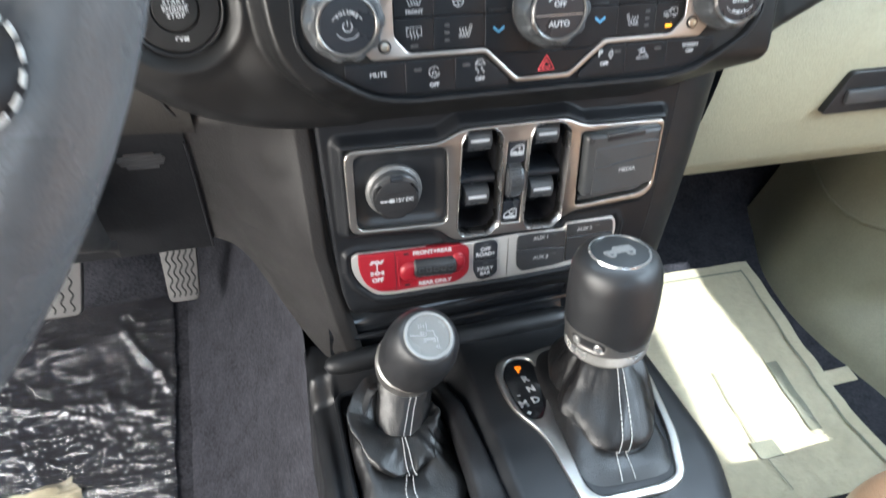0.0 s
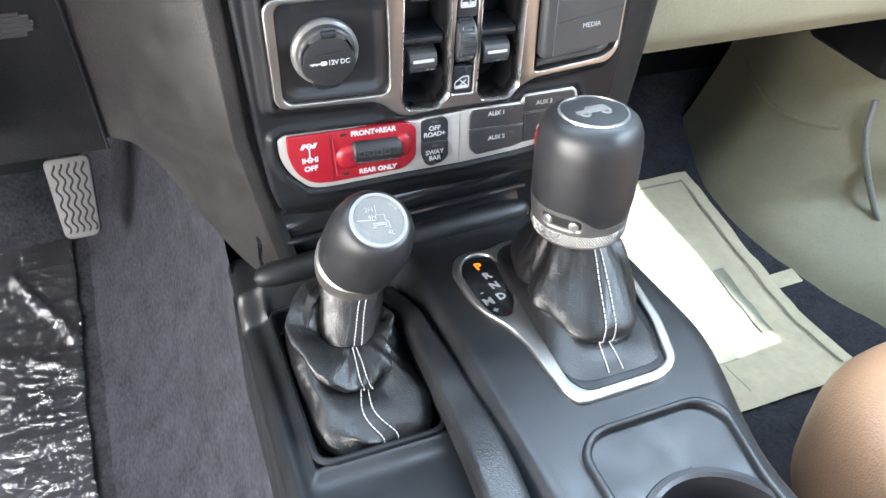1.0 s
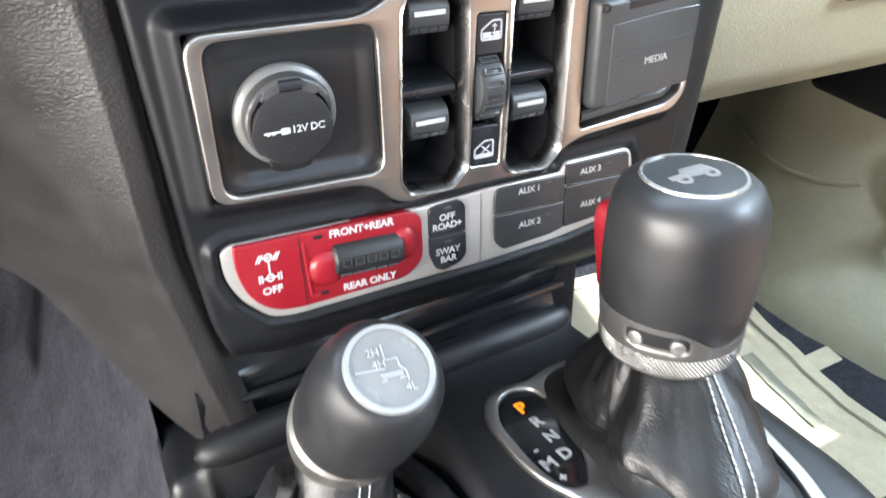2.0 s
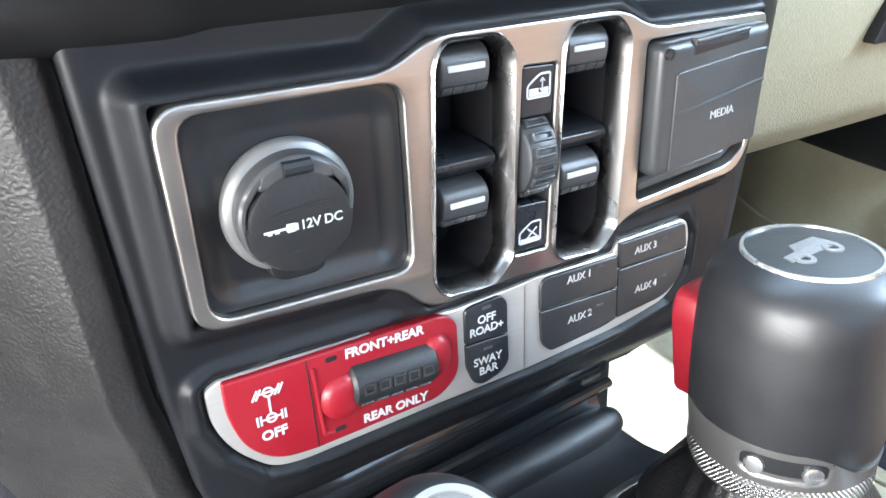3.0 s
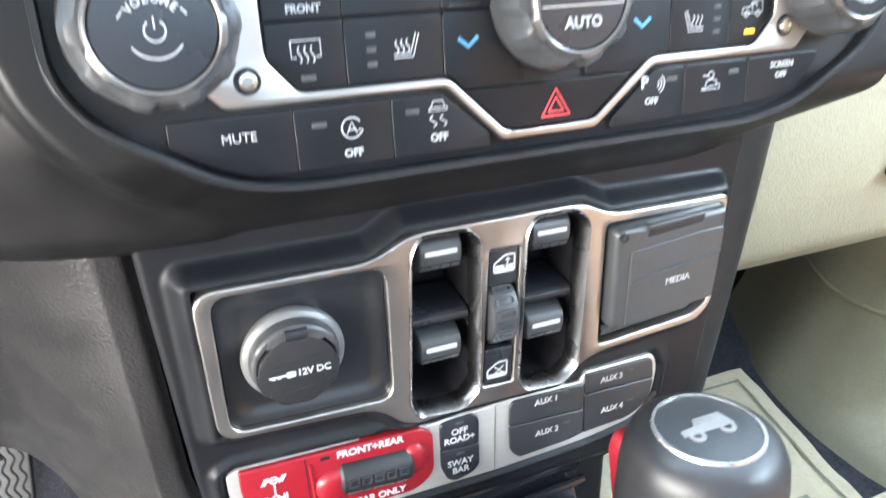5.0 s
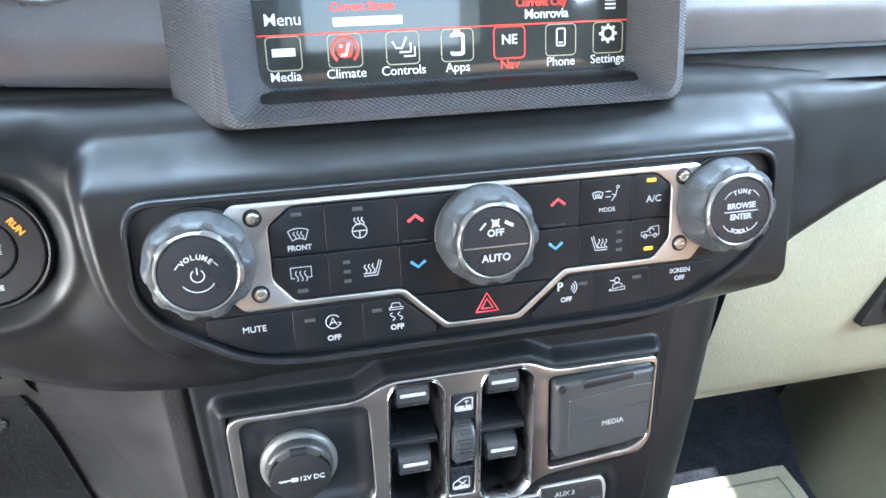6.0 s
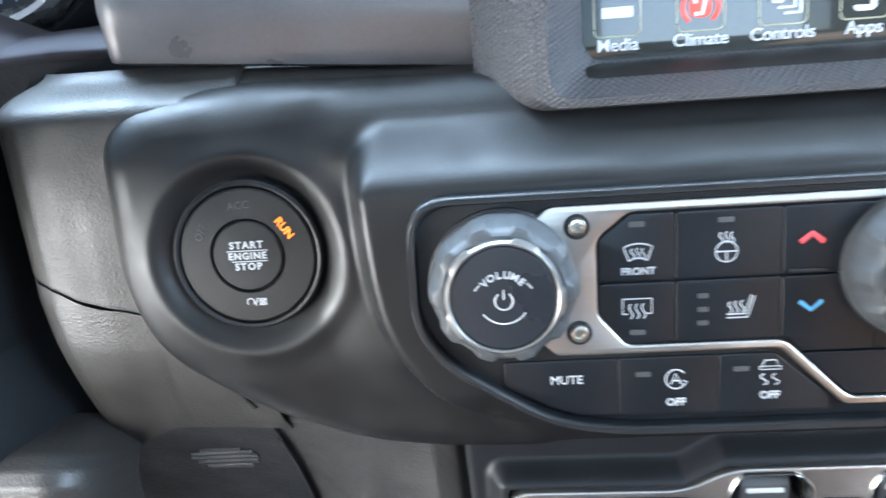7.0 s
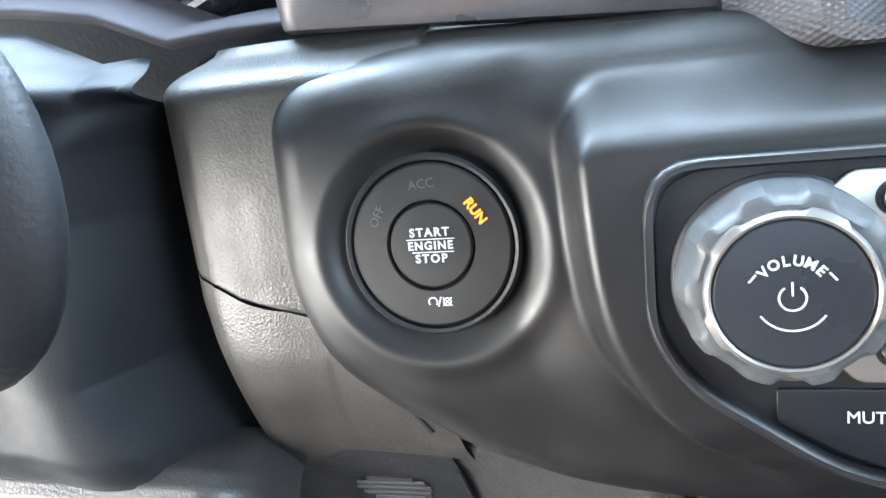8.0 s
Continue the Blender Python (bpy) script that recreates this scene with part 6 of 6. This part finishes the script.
# ---- footwells ----
def pedal(x0, x1, y, z0, z1, lean, label, waves):
    t = thing("accelerator_pedal" if waves == 5 else "brake_pedal", pose((x0 + x1) / 2, y, (z0 + z1) / 2, 90 - lean), label, "pedal")
    w, h = (x1 - x0) / 2, (z1 - z0) / 2
    p = part("pad", plate([rounded([(-w * 0.8, -h), (w * 0.75, -h), (w, h), (-w, h)], 0.008)], -0.008, 0.004, 0.002, 2), RUBBER, t)
    for i in range(waves):
        x = (i - (waves - 1) / 2) * w * 1.25 / max(waves - 1, 1)
        part("tread", tube([[(x * (0.9 + 0.1 * s / 30) + 0.0018 * math.sin(s * 0.9), -h * 0.85 + h * 1.7 * s / 30, 0.004) for s in range(31)]], 0.0010, res=1), MATTE, p)
    part("arm", box(-0.01, h * 0.6, -0.03, 0.01, h + 0.14, -0.012, 0.003), MATTE, t)


pedal(-0.2885, -0.246, 0.85, 0.272, 0.352, 25, "grey rubber accelerator pedal with wavy treads", 5)
pedal(-0.452, -0.366, 0.85, 0.272, 0.345, 25, "grey rubber brake pedal with wavy treads", 6)


def sheet(x0, x1, y0, y1, lift, crumple, nx, ny, scale):
    def f(u, v):
        x, y = x0 + (x1 - x0) * u, y0 + (y1 - y0) * v
        p = (x * scale, y * scale * 1.4, 0)
        h = abs(noise.noise(p)) + 0.5 * abs(noise.noise((p[0] * 2.3, p[1] * 2.3, 4)))
        if scale > 40:
            q, w = x + 0.25 * y + 0.02 * noise.noise((x * 9, y * 9, 2)), y - 0.30 * x + 0.03 * noise.noise((x * 6, y * 6, 5))
            fine = smooth(0.95, 0.87, y)
            h = (1 - abs(noise.noise((q * 6, w * 10, 1)))) ** 5 * 0.45 + (0.12 + 0.88 * fine) * (0.15 * (1 - abs(noise.noise((q * 36, w * 92, 3)))) ** 3 + 0.26 * (1 - abs(noise.noise((q * 22 + w * 26, w * 50 - q * 8, 7)))) ** 7 + 0.040 * noise.noise((q * 90, w * 210, 3)))
            # one long fold running down to the film's inner edge
            along, off = (x + 0.374) * 0.519 - (y - 0.926) * 0.855, (x + 0.374) * 0.855 + (y - 0.926) * 0.519
            h += 0.55 * math.exp(-(off / 0.006) ** 2) * smooth(0.0, 0.05, along) * smooth(0.150, 0.135, along)
        return (x + 0.004 * noise.noise((y * 20, 1, 2)), y, floor_height(y) + lift + crumple * h)
    return surface(f, nx, ny)


mat_d = thing("driver_floor_mat", pose(0, 0, 0), "black rubber mat under the pedals", "floor mat")
part("pile", sheet(-0.62, -0.300, 0.18, 0.948, 0.007, 0.0, 20, 40, 10), CAVITY, mat_d)
wrap_ = thing("plastic_film", pose(0, 0, 0), "clear crinkled plastic film over the driver mat", "plastic film")
part("film", sheet(-0.63, -0.296, 0.30, 0.950, 0.009, 0.0105, 220, 460, 48), film, wrap_, angle=180)

mat_p = thing("passenger_floor_mat", pose(0, 0, 0), "cream paper floor cover with printed border", "floor mat")
part("paper", sheet(0.215, 0.500, 0.512, 0.865, 0.006, 0.0025, 40, 60, 14), PAPER, mat_p)
for x0, x1, y0, y1 in ((0.479, 0.482, 0.53, 0.85), (0.23, 0.482, 0.846, 0.849), (0.352, 0.3535, 0.53, 0.70), (0.43, 0.445, 0.60, 0.70), (0.345, 0.375, 0.575, 0.60)):
    part("print", sheet(x0, x1, y0, y1, 0.0082, 0.0025, 6, 30, 14), PAPERPRINT, mat_p)
tag = thing("paper_tag", pose(0.517, 0.667, floor_height(0.66) + 0.0055, 12, 0, 2), "small pale paper tag on the carpet", "paper tag")
part("slip", plate([rounded(mm(rect(-23, -11, 23, 11)), 0.002)], 0, 0.0012, 0.0003), PAPER, tag)

kick = thing("kick_panel", pose(0, 0, 0), "khaki sunlit kick panel bulging from the door side", "trim panel")


def kick_foot(y):
    return 0.5125 + 0.075 * smooth(0.79, 0.52, y) + 0.050 * smooth(0.82, 0.99, y) 


def kick_sheet(u, v):
    y = 0.44 + 0.53 * u
    z0 = floor_height(y) - 0.004
    h = 0.40 * v
    x = kick_foot(y) + 0.105 * (1 - (1 - min(h / 0.26, 1)) ** 1.6)
    x += 0.055 * smooth(0.02, 0.10, h) * smooth(0.800 - 0.75 * h, 0.745 - 0.75 * h, y)
    return (x, y, z0 + h)


def on_kick(y, z):
    p = kick_sheet((y - 0.44) / 0.53, (z - floor_height(y) + 0.004) / 0.40)
    return (p[0] - 0.0005, p[1], p[2])


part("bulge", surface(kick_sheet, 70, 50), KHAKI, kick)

glove = thing("glove_box", pose(0, 0, 0), "pale khaki sunlit glove box with dark latch", "glove box")


def glove_sheet(u, v):
    z = 0.489 + 0.215 * v
    x = 0.168 + 0.036 * v ** 1.2 + (0.56 - 0.036 * v) * u
    return (x, 0.600 - 0.018 * math.sin(math.pi * min(v * 1.1, 1)) - 0.01 * v + 0.012 * (1 - smooth(0, 0.08, v)), z)


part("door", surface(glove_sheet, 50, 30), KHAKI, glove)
part("underside", surface(lambda u, v: (0.168 + 0.56 * u, 0.612 + 0.41 * v, 0.4885 + 0.03 * v), 20, 8), MATTE, glove)
# the cheek's shade is put into its colour, a darkened door khaki
part("shaded_left_cheek", surface(lambda u, v: (0.168 + 0.036 * v ** 1.2, 0.606 + 0.10 * u, 0.489 + 0.215 * v), 6, 20), DARKKHAKI, glove)
lt = part("latch", moved(plate([rounded(mm([(-30, -17), (60, -17), (60, 18), (-12, 18)]), 0.004)], -0.006, 0.002, 0.001, 2), face(0.5745, 0.569, -2, 0.312)), SOFT, glove, "dark latch recess")
part("handle", moved(box(-0.014, -0.008, 0.001, 0.06, 0.004, 0.006, 0.002), face(0.5745, 0.569, -2, 0.312)), GREYKEY, lt)

# ---- seats and wheel ----
def cushion(x0, x1, y0, y1, z0, z1, name):
    t = thing(name, pose((x0 + x1) / 2, (y0 + y1) / 2, 0), "smooth tan leather seat with rounded bolster", "seat")

    def f(u, v):
        a, b = 2 * math.pi * u, math.pi * (v - 0.5)
        e1, e2 = 0.35, 0.55
        sg = lambda q, e: math.copysign(abs(q) ** e, q)
        cx, cy, cz = (x1 - x0) / 2, (y1 - y0) / 2, (z1 - z0) / 2
        x, y, z = cx * sg(math.cos(b), e2) * sg(math.cos(a), e1), cy * sg(math.cos(b), e2) * sg(math.sin(a), e1), (z0 + z1) / 2 + cz * sg(math.sin(b), e2)
        z -= 0.028 * math.exp(-(x / (cx * 0.55)) ** 2) * smooth(0, 0.1, z - (z0 + z1) / 2)
        return (x, y, z)
    part("cushion", surface(f, 96, 40, wrap=True), TAN, t, angle=80)
    part("backrest", moved(surface(f, 64, 32, wrap=True), pose(0, -(y1 - y0) * 0.62, 0.46, 80) @ pose(0, 0, -(z0 + z1) / 2)), TAN, t, angle=80)
    part("base", box(-(x1 - x0) * 0.4, -(y1 - y0) * 0.4, 0.114, (x1 - x0) * 0.4, (y1 - y0) * 0.38, z0 + 0.05, 0.01), MATTE, t)


cushion(0.185, 0.70, -0.16, 0.405, 0.18, 0.388, "passenger_seat")
cushion(-0.66, -0.20, -0.62, -0.06, 0.20, 0.392, "driver_seat")

wheel = thing("steering_wheel", pose(-0.364, 0.262, 0.812, 72), "black leather steering wheel with silver spoke trim", "steering wheel")
bm = tube([arc(0, 0, 0.180, 0, 360, 96)[:-1]], 0.0150, cyclic=True, res=6)
part("rim", bm, WHEELSKIN, wheel, angle=80)
pad_ = part("thumb_inset", moved(lathe([(0, 0.0026), (0.0060, 0.0020), (0.0082, 0.0004), (0.0086, -0.002)], 40), pose(0.1600, -0.0690, 0.0148, 0, -12, -22) @ Matrix.Diagonal((0.85, 1.08, 1, 1))), CAVITY, wheel, "black oval inset")
part("stitching", moved(tube([[(0.0088 * math.cos(radians(k * 24 + d)), 0.0088 * math.sin(radians(k * 24 + d)), 0.0006) for d in (0, 7, 14)] for k in range(15)], 0.0006, res=1), pose(0.1600, -0.0690, 0.0148, 0, -12, -22) @ Matrix.Diagonal((0.85, 1.08, 1, 1))), THREAD, pad_, "pale stitching")
for a in (-8, 188, 270):
    c, s = math.cos(radians(a)), math.sin(radians(a))
    part("spoke", moved(box(0.05, -0.022, -0.03, 0.172, 0.022, -0.014, 0.006), pose(0, 0, 0, 0, 0, a)), SOFT, wheel)
part("shaft", tube([[(0, 0, -0.03), (0, -0.02, -0.16), (0, -0.03, -0.29)]], 0.03, res=4), MATTE, wheel)
part("hub", moved(lathe([(0.075, -0.04), (0.078, -0.02), (0.06, -0.008), (0, -0.004)], 40), pose(0, 0, 0)), SOFT, wheel)

scrap = thing("paper_scrap", pose(-0.425, 0.685, floor_height(0.685) + 0.022, 4, 6, 25), "small crumpled pale paper on the film", "paper scrap")
part("slip", surface(lambda u, v: (-0.035 + 0.07 * u + 0.006 * noise.noise((u * 3, v * 3, 1)), -0.022 + 0.044 * v, 0.010 * noise.noise((u * 3, v * 4, 8))), 16, 12), PAPER, scrap)

part("panel_seam", tube([[on_kick(y, z) for y, z in ((0.930, 0.312), (0.895, 0.304), (0.861, 0.297), (0.835, 0.2915), (0.811, 0.288), (0.775, 0.288), (0.748, 0.293), (0.731, 0.298))]], 0.0030, res=3), KHAKI, kick)
# rounded black block of no known use, set into the kick panel
part("black_block", moved(box(-0.035, -0.075, -0.030, 0.045, 0.065, 0.032, 0.016, 4), pose(0.640, 0.768, 0.402, 4, 0, -3)), MATTE, kick, "black rounded block over the kick panel")
edge_ = thing("door_seal", pose(0, 0, 0), "pale curved door sill strip by the passenger door", "trim strip")
part("strip", tube([[(0.617, 0.709, 0.342), (0.611, 0.703, 0.312), (0.610, 0.692, 0.284), (0.616, 0.680, 0.252), (0.632, 0.668, 0.213), (0.655, 0.645, 0.160)]], 0.0038, res=3), PALE, edge_)
